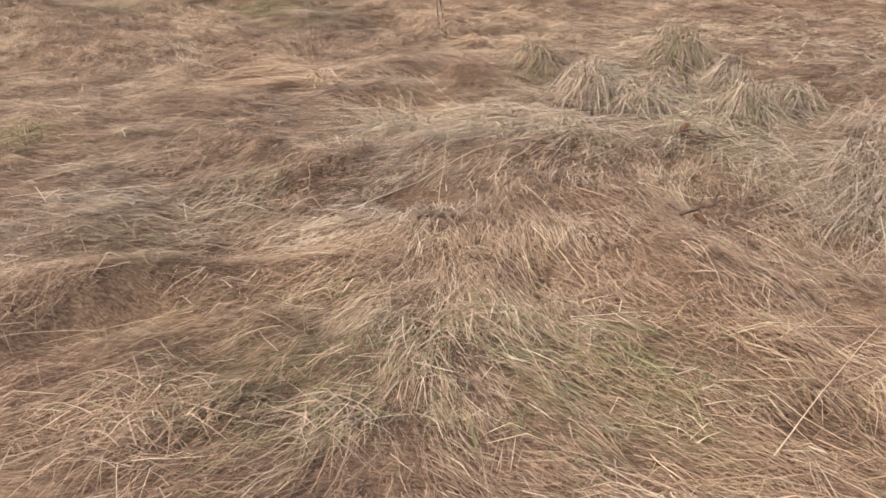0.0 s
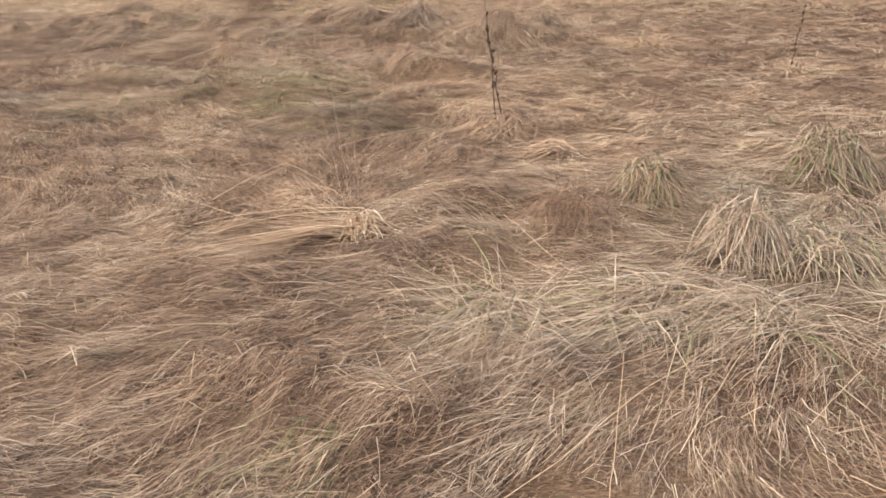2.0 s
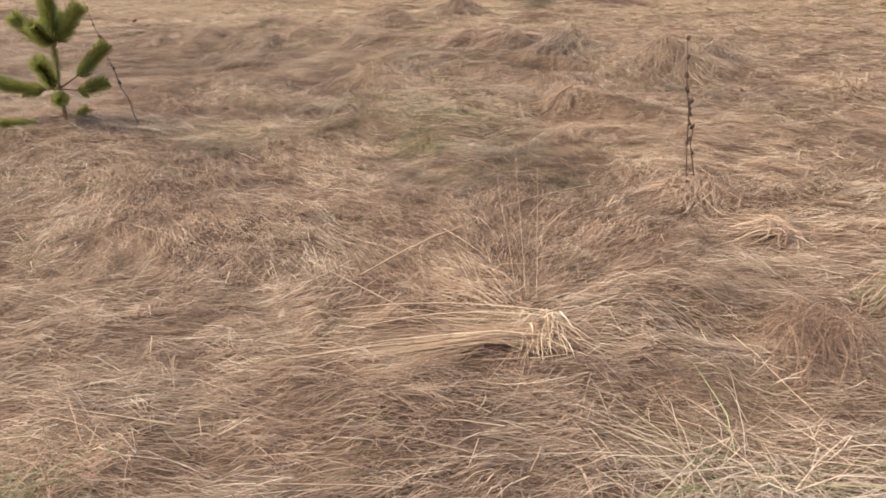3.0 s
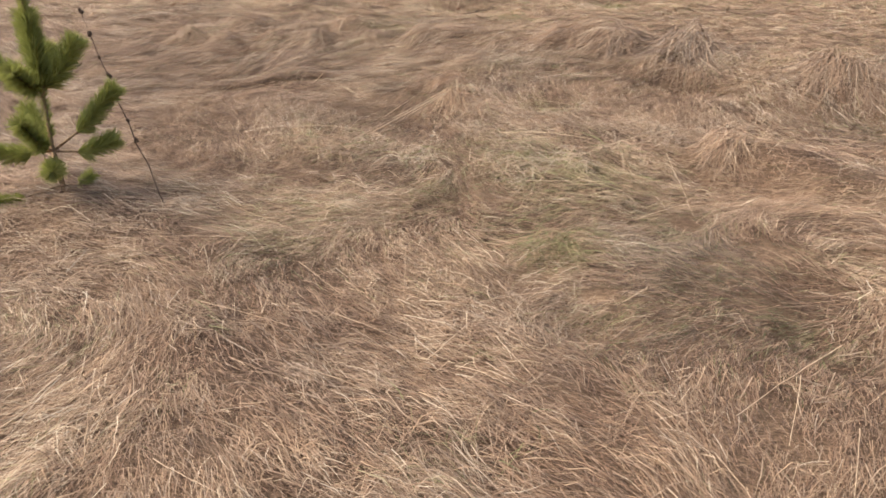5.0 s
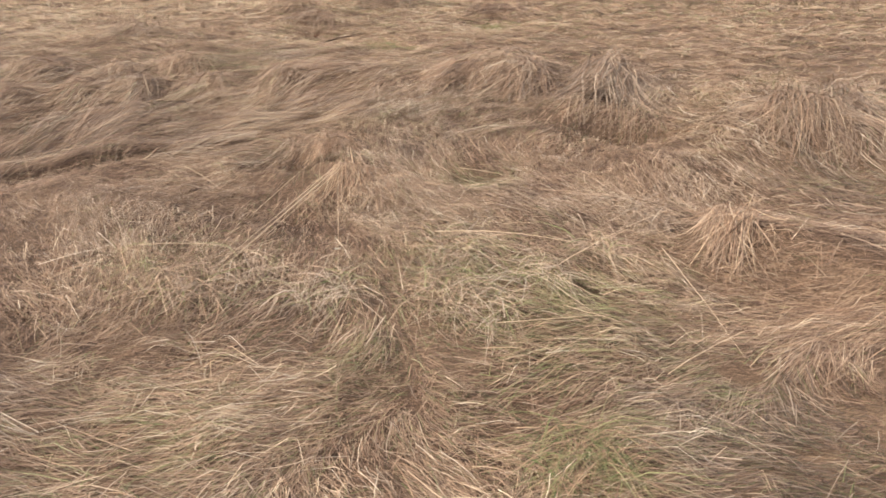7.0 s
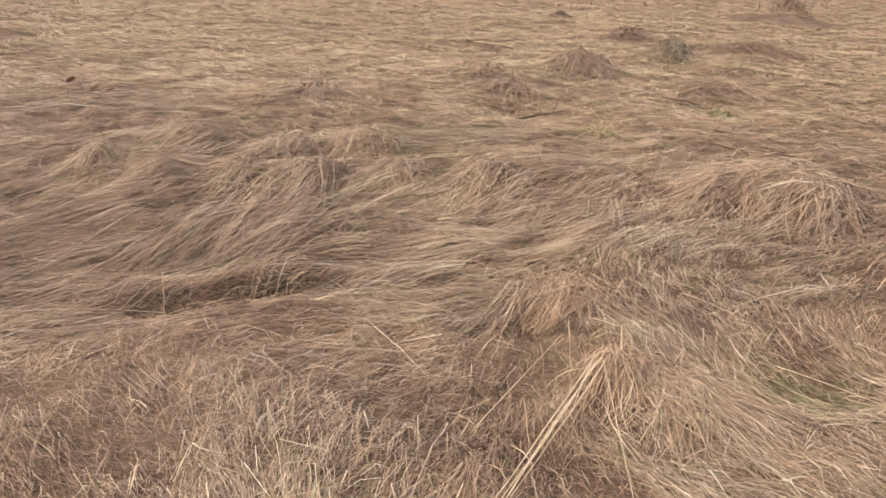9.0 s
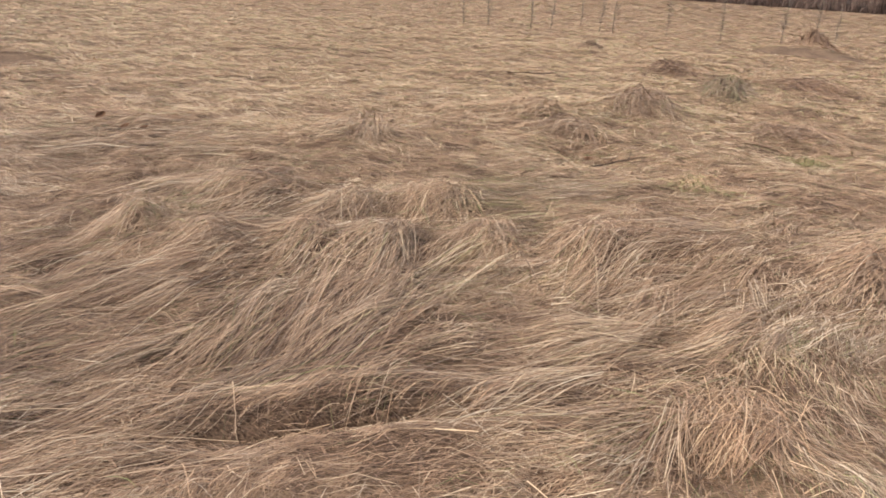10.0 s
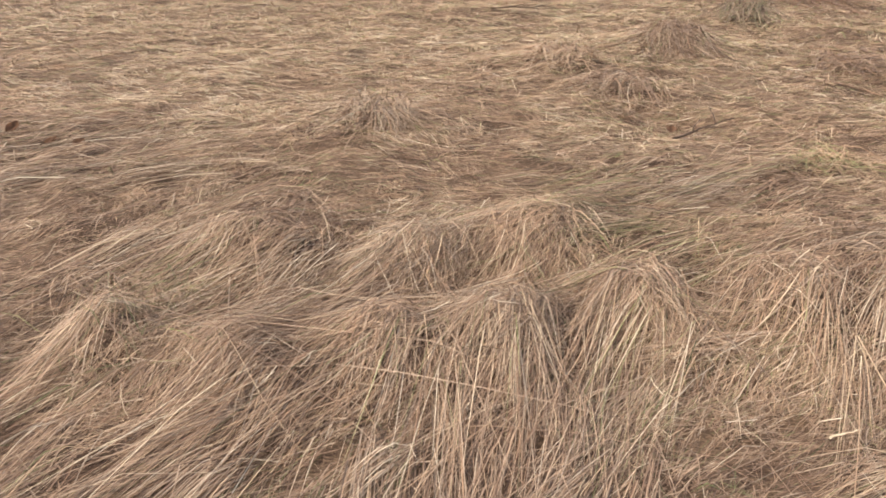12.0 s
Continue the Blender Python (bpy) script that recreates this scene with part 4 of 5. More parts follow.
tussock(1.80, 3.70, 0.22, 0.10, 180, 240, 135, 0.40, 0.9, 0.62, 0.1, 0.7, 0.0042, seed=17, label=GREY)
tussock(0.05, 4.08, 0.22, 0.13, -140, 105, 260, 0.48, 1.0, 0.72, 0.1, 0.6, 0.0042, seed=18, label=REED)
tussock(0.60, 4.02, 0.24, 0.15, -145, 90, 260, 0.48, 1.0, 0.722, 0.1, 0.6, 0.0042, seed=19, label=REED)
tussock(0.95, 3.95, 0.20, 0.13, -150, 105, 200, 0.48, 1.0, 0.72, 0.1, 0.55, 0.0042, seed=20, label=REED)
tussock(4.67, 7.43, 0.22, 0.20, -100, 130, 160, 0.36, 1.0, 0.72, 0.0, 0.1, 0.006, seed=21)
tussock(3.73, 6.43, 0.22, 0.18, -100, 130, 160, 0.40, 1.0, 0.66, 0.0, 0.5, 0.006, seed=22, label=GREY)
tussock(1.50, 9.09, 0.25, 0.18, -90, 150, 180, 0.40, 1.0, 0.72, 0.05, 0.1, 0.006, seed=23)
tussock(2.51, 8.03, 0.25, 0.18, -90, 150, 200, 0.45, 1.0, 0.7, 0.05, 0.3, 0.006, seed=24)
tussock(-2.54, 8.98, 0.12, 0.07, -60, 100, 130, 0.20, 1.0, 0.67, 0.0, 0.05, 0.0027, seed=25)
tussock(-2.62, 9.0, 0.06, 0.05, -115, 20, 9, 0.80, 1.0, 0.52, 0.0, 0.0, 0.0045, seed=26, label=GOLD)
tussock(-2.36, 8.92, 0.14, 0.09, -60, 50, 130, 0.36, 1.0, 0.61, 0.0, 0.25, 0.0027, seed=27)
tussock(-1.80, 3.55, 0.18, 0.1, -70, 150, 200, 0.22, 1.0, 0.55, 0.6, 0.1, seed=28, label=LUSH)
tussock(-1.80, 3.80, 0.20, 0.08, -120, 150, 180, 0.25, 1.0, 0.6, 0.1, 0.05, seed=29)
tussock(-1.62, 7.00, 0.16, 0.17, -60, 120, 240, 0.36, 1.0, 0.55, 0.55, 0.0, seed=30, label="tuft of living green grass among straw")
tussock(-1.95, 6.88, 0.24, 0.035, -40, 120, 200, 0.2, 1.0, 0.7, 0.03, 0.0, 0.0027, seed=31, label=GOLD)
tussock(-1.15, 8.75, 0.16, 0.10, -120, 90, 140, 0.35, 1.0, 0.72, 0.0, 0.4, seed=33, label=GREY)
tussock(-1.66, 11.12, 0.26, 0.1, -125, 55, 150, 0.75, 1.0, 0.74, 0.03, 0.25, 0.0045, seed=36)
tussock(0.75, 10.62, 0.26, 0.22, -90, 110, 260, 0.50, 1.0, 0.64, 0.05, 0.5, 0.005, seed=37, label=GREY)
tussock(0.15, 9.85, 0.30, 0.16, -100, 100, 260, 0.45, 1.0, 0.60, 0.0, 0.3, seed=38)
tussock(-0.20, 10.55, 0.24, 0.16, -90, 140, 200, 0.40, 1.0, 0.76, 0.1, 0.2, seed=39)
tussock(0.35, 10.95, 0.24, 0.16, -90, 140, 180, 0.40, 1.0, 0.78, 0.15, 0.2, seed=40)
tussock(-3.80, 10.62, 0.14, 0.08, -70, 110, 150, 0.36, 1.0, 0.66, 0.02, 0.17, seed=41)
tussock(-4.12, 10.45, 0.39, 0.12, -112, 34, 40, 1.15, 1.0, 0.6, 0.0, 0.22, 0.0038, seed=42, label="long combed straw stalks fallen from a mound")
tussock(-4.55, 10.35, 0.42, 0.108, -115, 36, 36, 1.15, 1.0, 0.58, 0.0, 0.22, 0.0038, seed=43, label="long combed straw stalks fallen from a mound")
tussock(-3.78, 10.55, 0.27, 0.12, -96, 26, 26, 0.95, 1.0, 0.56, 0.03, 0.24, 0.0038, seed=44, label="long combed straw stalks fallen from a mound")
tussock(-3.32, 10.62, 0.3, 0.108, -106, 34, 30, 0.85, 1.0, 0.62, 0.0, 0.22, 0.0038, seed=45, label="long combed straw stalks fallen from a mound")
tussock(-2.95, 10.85, 0.39, 0.096, -135, 42, 49, 0.95, 1.0, 0.6, 0.0, 0.27, 0.0038, seed=46, label="long combed straw stalks fallen from a mound")
tussock(-5.30, 10.95, 0.39, 0.06, -98, 42, 29, 0.75, 1.0, 0.6, 0.08, 0.32, 0.0038, seed=47, label="long combed straw stalks fallen from a mound")
tussock(-5.28, 10.72, 0.24, 0.0455, -123, 70, 84, 0.34, 1.0, 0.66, 0.04, 0.27, seed=48)
tussock(-4.68, 10.98, 0.22, 0.0585, -105, 70, 92, 0.34, 1.0, 0.68, 0.02, 0.32, seed=49)
tussock(-4.22, 11.18, 0.26, 0.0728, -87, 70, 109, 0.34, 1.0, 0.78, 0.04, 0.12, seed=50)
tussock(-4.70, 10.33, 0.15, 0.0845, -123, 70, 109, 0.34, 1.0, 0.68, 0.02, 0.27, seed=51)
tussock(-4.32, 10.42, 0.16, 0.0683, -105, 70, 100, 0.34, 1.0, 0.76, 0.02, 0.22, seed=52)
tussock(-5.60, 10.45, 0.20, 0.16, -60, 160, 144, 0.24, 1.0, 0.6, 0.25, 0.32, seed=53, label=LUSH)
tussock(-5.48, 10.12, 0.20, 0.12, -80, 160, 132, 0.24, 1.0, 0.62, 0.12, 0.22, seed=54)
tussock(-5.05, 10.32, 0.3, 0.096, -140, 60, 40, 0.80, 1.0, 0.62, 0.0, 0.22, 0.0038, seed=55, label="long combed straw stalks fallen from a mound")
tussock(-4.80, 10.00, 0.3, 0.06, -135, 34, 45, 1.10, 1.0, 0.54, 0.03, 0.24, 0.0038, seed=56, label="long combed straw stalks fallen from a mound")
tussock(-5.25, 12.67, 0.24, 0.20, -90, 120, 220, 0.42, 1.0, 0.68, 0.0, 0.4, 0.005, seed=57, label=GREY)
tussock(-4.10, 14.42, 0.28, 0.20, -130, 90, 180, 0.55, 1.0, 0.70, 0.0, 0.2, 0.007, seed=61)
tussock(-1.71, 13.77, 0.14, 0.16, -90, 150, 160, 0.28, 1.0, 0.70, 0.7, 0.0, 0.005, seed=62, label="tuft of living green grass among straw")
tussock(-2.75, 12.32, 0.20, 0.14, -90, 140, 160, 0.34, 1.0, 0.78, 0.3, 0.0, 0.005, seed=63, label=LUSH)
tussock(-4.05, 24.30, 0.24, 0.18, -90, 150, 110, 0.28, 1.0, 0.30, 0.0, 0.4, 0.012, seed=64, label="dark brown domed tussock of old grass")
tussock(-3.32, 7.90, 0.20, 0.084, -130, 120, 110, 0.32, 1.0, 0.68, 0.25, 0.05, 0.0027, seed=65, label=LUSH)
tussock(-3.10, 7.86, 0.16, 0.063, -98, 70, 140, 0.35, 1.0, 0.72, 0.05, 0.1, 0.0027, seed=66)
tussock(-2.00, 8.02, 0.20, 0.084, -80, 140, 110, 0.25, 1.0, 0.58, 0.15, 0.5, 0.0027, seed=67, label=GREY)
tussock(-3.75, 8.50, 0.24, 0.084, -40, 100, 90, 0.28, 1.0, 0.6, 0.02, 0.4, 0.0027, seed=68, label=GREY)
tussock(-4.40, 8.55, 0.26, 0.084, -100, 130, 90, 0.24, 1.0, 0.62, 0.05, 0.05, 0.0027, seed=69)
tussock(-2.82, 9.52, 0.22, 0.14, -90, 120, 120, 0.36, 1.0, 0.74, 0.0, 0.05, seed=70)
tussock(-2.80, 5.30, 0.22, 0.084, -100, 140, 90, 0.24, 1.0, 0.62, 0.03, 0.05, 0.0027, seed=71, label=GOLD)
tussock(-1.92, 5.50, 0.22, 0.084, -110, 120, 90, 0.24, 1.0, 0.62, 0.03, 0.05, 0.0027, seed=72, label=GOLD)
tussock(-1.62, 8.25, 0.18, 0.07, -60, 130, 110, 0.21, 1.0, 0.72, 0.1, 0.2, 0.0027, seed=73)
tussock(0.33, 3.15, 0.06, 0.05, -150, 130, 22, 0.16, 1.0, 0.85, 0.0, 0.7, 0.0034, seed=76, label="small tangle of bleached grey straw")
tussock(0.44, 2.30, 0.22, 0.056, -80, 150, 90, 0.18, 1.0, 0.66, 0.1, 0.5, 0.0027, seed=74, label=GREY)
tussock(-0.35, 1.75, 0.20, 0.07, -100, 150, 90, 0.21, 1.0, 0.66, 0.1, 0.2, 0.0027, seed=75)


WEEDY = "pale straw tussock round the foot of dry weed stems"
dome_tussock(-0.58, 4.72, 0.13, 0.085, -60, 101, 130, 0.94, 0.0, 0.1, 0.0072, 0.1, label=GOLD)
dome_tussock(-0.88, 5.02, 0.15, 0.06, 170, 102, 130, 0.80, 0.0, 0.1, 0.0055, 0.3, label=GOLD)
dome_tussock(0.06, 6.36, 0.19, 0.13, -100, 103, 260, 0.70, 0.0, 0.15, 0.0075, 0.2, label=WEEDY)
dome_tussock(0.40, 5.82, 0.17, 0.09, 175, 104, 150, 0.72, 0.0, 0.2, 0.0075, 0.3)
dome_tussock(0.78, 5.20, 0.16, 0.21, -100, 105, 300, 0.64, 0.26, 0.35, 0.0075, 0.35, label=LUSH)
dome_tussock(0.34, 4.84, 0.21, 0.15, -100, 106, 420, 0.44, 0.0, 0.0, 0.0028, 0.2, label="rust-brown mound of fine dry grass")
dome_tussock(1.06, 4.62, 0.17, 0.28, -100, 107, 320, 0.66, 0.05, 0.6, 0.0068, 0.6, label=GREY)
dome_tussock(1.36, 4.52, 0.20, 0.18, -75, 108, 320, 0.68, 0.12, 0.65, 0.0068, 0.4, label=GREY)
dome_tussock(1.78, 5.55, 0.22, 0.22, -95, 109, 360, 0.56, 0.32, 0.5, 0.0075, 0.3, label=LUSH)
dome_tussock(2.02, 5.05, 0.16, 0.26, -115, 110, 260, 0.62, 0.08, 0.7, 0.0072, 0.6, label=GREY)
dome_tussock(1.93, 4.42, 0.20, 0.24, -100, 111, 330, 0.64, 0.18, 0.65, 0.0068, 0.5, label=GREY)
dome_tussock(1.62, 4.95, 0.18, 0.15, -100, 112, 220, 0.60, 0.10, 0.6, 0.0068, 0.4, label=GREY)
dome_tussock(2.30, 4.70, 0.20, 0.20, -110, 113, 220, 0.60, 0.10, 0.7, 0.007, 0.5, label=GREY)
dome_tussock(-0.92, 10.82, 0.27, 0.22, -112, 114, 420, 0.60, 0.0, 0.45, 0.0085, 1.3, label=GREY)
dome_tussock(-1.55, 10.80, 0.24, 0.12, -125, 115, 260, 0.66, 0.0, 0.25, 0.007, 1.2)
dome_tussock(-2.00, 10.85, 0.22, 0.10, -130, 116, 200, 0.68, 0.0, 0.2, 0.007, 1.2)
dome_tussock(0.10, 9.95, 0.26, 0.16, -110, 117, 300, 0.56, 0.0, 0.3, 0.007, 0.6, label=GREY)
dome_tussock(0.62, 10.40, 0.24, 0.18, -120, 118, 260, 0.60, 0.04, 0.4, 0.0075, 0.7, label=GREY)
dome_tussock(-0.77, 8.42, 0.15, 0.13, -125, 119, 220, 0.68, 0.0, 0.15, 0.0062, 0.5)
dome_tussock(-1.08, 8.55, 0.10, 0.08, -110, 120, 110, 0.66, 0.0, 0.45, 0.006, 0.3, label=GREY)
dome_tussock(-2.60, 8.94, 0.12, 0.12, -80, 121, 210, 0.74, 0.0, 0.0, 0.005, 0.4, label=GOLD)
dome_tussock(-2.40, 8.86, 0.17, 0.08, -65, 122, 240, 0.68, 0.03, 0.3, 0.0045, 0.9)
dome_tussock(-2.80, 9.46, 0.20, 0.11, -100, 123, 260, 0.64, 0.0, 0.1, 0.005, 0.3)
dome_tussock(-3.08, 15.55, 0.44, 0.20, -95, 124, 420, 0.56, 0.05, 0.3, 0.009, 0.3, label=GREY)
dome_tussock(-1.93, 17.62, 0.34, 0.26, -100, 125, 380, 0.46, 0.22, 0.5, 0.010, 0.3, label=GREY)
dome_tussock(-1.62, 15.00, 0.45, 0.10, -100, 126, 260, 0.54, 0.0, 0.2, 0.008, 0.3, label="low rust-brown mound of flattened grass")
dome_tussock(-3.70, 13.77, 0.24, 0.14, -125, 127, 220, 0.62, 0.0, 0.3, 0.007, 0.8)
dome_tussock(-2.48, 20.80, 0.40, 0.14, -90, 128, 180, 0.40, 0.0, 0.1, 0.016, 0.2, label="low rust-brown mound of flattened grass")
dome_tussock(3.60, 38.00, 0.80, 0.45, -90, 129, 220, 0.38, 0.0, 0.1, 0.03, 0.2, label="low rust-brown mound of flattened grass")
dome_tussock(-0.45, 20.00, 0.60, 0.10, -90, 130, 200, 0.44, 0.0, 0.1, 0.016, 0.2, label="low rust-brown mound of flattened grass")
for i, (mx, my, mr, mh, turn) in enumerate(((-4.28, 11.05, 0.20, 0.12, -100), (-3.88, 10.84, 0.19, 0.13, -95), (-4.76, 10.88, 0.20, 0.12, -105), (-5.42, 11.30, 0.24, 0.11, -100),
                                            (-4.74, 10.30, 0.17, 0.10, -115), (-4.34, 10.48, 0.17, 0.11, -100), (-5.85, 10.50, 0.20, 0.08, -100), (-3.42, 10.78, 0.18, 0.10, -110), (-5.24, 12.66, 0.24, 0.16, -90))):
    dome_tussock(mx, my, mr, 0.6 * mh, turn, 140 + i, 130, 0.60 + 0.03 * (i % 3), 0.02, 0.15 + 0.08 * (i % 3), 0.0052 if i < 8 else 0.009, 0.7)
for i, (mx, my) in enumerate(((-3.05, 7.76), (-2.88, 7.99), (-2.52, 7.80), (-2.10, 7.84), (-1.90, 7.74), (-1.68, 8.02), (-1.36, 8.28), (-2.02, 8.22))):
    tussock(mx, my, 0.15, 0.08, -110 + 23 * (i % 4), 150, 120, 0.26, 1.0, 0.74, 0.16, 0.25 + 0.15 * (i % 3), 0.0040, seed=160 + i, label="loose tangle of crossed straw with green blades beneath")
for i, (mx, my) in enumerate(((0.05, 4.05), (-0.30, 4.00), (0.79, 2.33), (0.47, 2.25), (-0.34, 1.63), (0.16, 1.75), (-1.59, 5.65), (-2.87, 5.93))):
    tussock(mx, my, 0.14, 0.06, -130 + 31 * (i % 4), 150, 90, 0.22, 1.0, 0.62, 0.12, 0.2 + 0.15 * (i % 3), 0.0036, seed=180 + i, label="loose tangle of crossed straw with green blades beneath")


# ---- tall dead weeds ----
def dead_weed(x, y, top, stems, seed, label, spread=0.05):
    """Dark dry stems with short side branches and withered seed heads."""
    rng = random.Random(seed)
    root = new("dead_weed")
    root.location = (x, y, gz(x, y) - 0.01)
    tagged(root, label, "weed", "dead weeds in the meadow")
    for i in range(stems):
        end = Vector((top[0] + rng.uniform(-spread, spread) * i, top[1] + rng.uniform(-spread, spread) * i, top[2] * (1 - 0.22 * i)))
        pts = wander((0.05 * i, 0.02 * i, 0), end, 9, 0.012, rng)
        bm = tube(bmesh.new(), pts, [0.0042 - 0.0024 * j / 9 for j in range(10)], 6)
        stem = part("stem", bm, WEED, root)
        for j in range(3, 10):
            p = pts[j]
            side = Vector((rng.uniform(-1, 1), rng.uniform(-1, 1), 3.2)).normalized()
            reach = rng.uniform(0.012, 0.03)
            bm = tube(bmesh.new(), [p, p + side * reach * 0.6, p + side * reach], [0.0017, 0.0014, 0.001], 5)
            part("side_branch", bm, WEED, stem)
            bm = bmesh.new()
            for b in range(3):
                c = p + side * reach + Vector((rng.uniform(-1, 1), rng.uniform(-1, 1), rng.uniform(-1, 1.5))) * 0.006
                bmesh.ops.create_icosphere(bm, subdivisions=1, radius=rng.uniform(0.005, 0.009), matrix=Matrix.Translation(c) @ Matrix.Diagonal((1, 1, 1.7, 1)))
            part("seed_head", bm, WEED, stem)
    return root


dead_weed(0.05, 6.38, (-0.09, 0.10, 0.80), 2, 3, "two dark dry weed stems rising from a straw tussock", 0.09)
dead_weed(-3.53, 6.74, (-0.58, 0.42, 0.82), 1, 5, "dark leaning dry weed stem beside the young pine")
dead_weed(2.50, 8.05, (0.05, 0.05, 0.55), 1, 8, "thin dark dry weed stem in a straw tussock")
dead_weed(-4.60, 6.20, (-0.22, 0.10, 0.50), 1, 9, "thin dark dry weed stem in the matted grass")


# ---- young pine ----
def needle_mesh(name, a, b, radius, count, seed, mat):
    """Needles set round a shoot from a to b, pointing forward."""
    rng = np.random.default_rng(seed)
    a, b = np.array(a, float), np.array(b, float)
    axis = (b - a) / np.linalg.norm(b - a)
    u = np.cross(axis, (0.3, 0.5, 0.81))
    u /= np.linalg.norm(u)
    v = np.cross(axis, u)
    t, q = rng.uniform(0.0, 1.0, count), rng.uniform(0, 2 * math.pi, count)
    out = u * np.cos(q)[:, None] + v * np.sin(q)[:, None]
    root = a + (b - a) * t[:, None]
    way = axis * rng.uniform(0.7, 1.2, count)[:, None] + out
    way /= np.linalg.norm(way, axis=1)[:, None]
    tip = root + way * (radius * rng.uniform(0.9, 1.5, count))[:, None]
    side = np.cross(way, rng.normal(0, 1, (count, 3)))
    side /= np.linalg.norm(side, axis=1)[:, None]
    side = side * 0.0014
    co = np.stack([root - side, root + side, root * 0.4 + tip * 0.6 + side, tip, root * 0.4 + tip * 0.6 - side], 1).reshape(-1, 3)
    faces = [tuple(range(5 * i, 5 * i + 5)) for i in range(count)]
    me = bpy.data.meshes.new(name)
    me.from_pydata([tuple(c) for c in co], [], faces)
    me.materials.append(mat)
    return me


def pine_sapling(x, y):
    root = new("pine_sapling")
    root.location = (x, y, gz(x, y) + 0.02)
    tagged(root, "small young pine with bushy green needle shoots in dry grass", "pine sapling")
    rng = random.Random(4)
    R, B = Vector((0.72, 0.69, 0)), Vector((-0.69, 0.72, 0))

    def at(r, b, z):
        return R * r + B * b + Vector((0, 0, z))
    trunk = [at(0, 0, -0.06), at(0.0, 0.0, 0.18), at(0.015, 0, 0.34), at(0.03, 0, 0.50), at(0.045, 0.01, 0.74), at(0.05, 0.01, 0.96)]
    part("trunk", tube(bmesh.new(), trunk, [0.013, 0.012, 0.010, 0.009, 0.006, 0.003], 8), BARK, root, "thin brown pine stem")

    def shoot(a, b, dense, rad, start=0.15, tipped=True):
        mid = a.lerp(b, 0.5) - Vector((0, 0, 0.03))
        bough = part("branch", tube(bmesh.new(), [a, mid, b], [0.007, 0.005, 0.003], 6), BARK, root)
        for k, (lo, hi) in enumerate(((start, 0.5), (0.5, 0.97))):
            p = a.lerp(mid, lo * 2) if k == 0 else mid
            q = mid if k == 0 else b
            nd = new("needles", needle_mesh("needles", p, q, rad, int(dense * (q - p).length), rng.randint(0, 9999), NEEDLE))
            nd.parent = bough
        if tipped:
            tip = new("needles", needle_mesh("needles", b.lerp(a, 0.12), b + (b - a).normalized() * 0.02, rad * 0.7, int(dense * 0.05), rng.randint(0, 9999), BUD))
            tip.parent = bough
            tagged(tip, "yellow-green young needles at the tip")

    # leader: dense dark needles, then a thinner yellow-green top
    shoot(at(0.03, 0, 0.48), at(0.045, 0.01, 0.80), 7000, 0.07, 0.02)
    leader = part("branch", tube(bmesh.new(), [at(0.045, 0.01, 0.78), at(0.05, 0.01, 0.97)], [0.006, 0.004], 6), BARK, root)
    for z0, z1, rad, many, mat in ((0.80, 0.90, 0.036, 420, BUD), (0.90, 0.99, 0.04, 420, NEEDLE)):
        new("needles", needle_mesh("needles", at(0.047, 0.01, z0), at(0.05, 0.01, z1), rad, many, rng.randint(0, 9999), mat)).parent = leader
    stem_needles = new("needles", needle_mesh("needles", at(0.005, 0, 0.24), at(0.03, 0, 0.48), 0.034, 420, rng.randint(0, 9999), NEEDLE))
    stem_needles.parent = root
    # upper whorl, curving upward
    for r, b, z in ((-0.15, 0.02, 0.64), (0.21, -0.03, 0.68), (-0.06, -0.13, 0.60), (0.09, 0.15, 0.62)):
        shoot(at(0.03, 0, 0.49), at(r, b, z), 6400, 0.07, 0.04)
    # lower whorl, wide and half drooping
    for r, b, z in ((-0.36, 0.02, 0.27), (-0.09, -0.15, 0.37), (-0.02, -0.19, 0.15), (0.27, -0.02, 0.19), (0.33, 0.04, 0.42), (-0.06, 0.22, 0.33)):
        shoot(at(0.0, 0, 0.18), at(r, b, z), 6000, 0.066, 0.22 if r < 0.2 else 0.38)
    # lowest twigs, lying on the grass
    for r, b, z in ((-0.42, -0.06, 0.02), (0.14, 0.02, 0.02)):
        shoot(at(0, 0, 0.0), at(r, b, z), 3600, 0.045, 0.4, False)
    return root


pine_sapling(-4.06, 6.68)


# ---- single long straws, standing and fallen ----
def straw(a, b, sag, seed, wide=0.0034, tone=0.85, name="straw_stalk", label="single long pale straw stalk fallen across the grass"):
    rng = np.random.default_rng(seed)
    s = np.linspace(0, 1, 9)
    px, py = a[0] + (b[0] - a[0]) * s, a[1] + (b[1] - a[1]) * s
    px, py = px + rng.normal(0, 0.0015, 9), py + rng.normal(0, 0.0015, 9)
    pz = gz(a[0], a[1]) + a[2] + (gz(b[0], b[1]) + b[2] - gz(a[0], a[1]) - a[2]) * s + sag * np.sin(math.pi * s)
    pz = np.maximum(pz, height(px, py) + 0.03) if max(a[2], b[2]) < 0.3 else pz
    bm = tube(bmesh.new(), [(px[i] - a[0], py[i] - a[1], pz[i] - pz[0]) for i in range(9)], list(np.linspace(wide, wide * 0.45, 9) * 0.5), 5)
    me = bpy.data.meshes.new(name)
    bm.to_mesh(me)
    bm.free()
    layer = me.attributes.new("kind", "FLOAT_COLOR", "POINT")
    layer.data.foreach_set("color", np.tile((tone, 0.0, 0.15, 1.0), len(me.vertices)).astype(np.float32))
    me.materials.append(GRASS)
    ob = new(name, me)
    ob.location = (a[0], a[1], pz[0])
    return tagged(ob, label, "straw", "loose straw stalks")


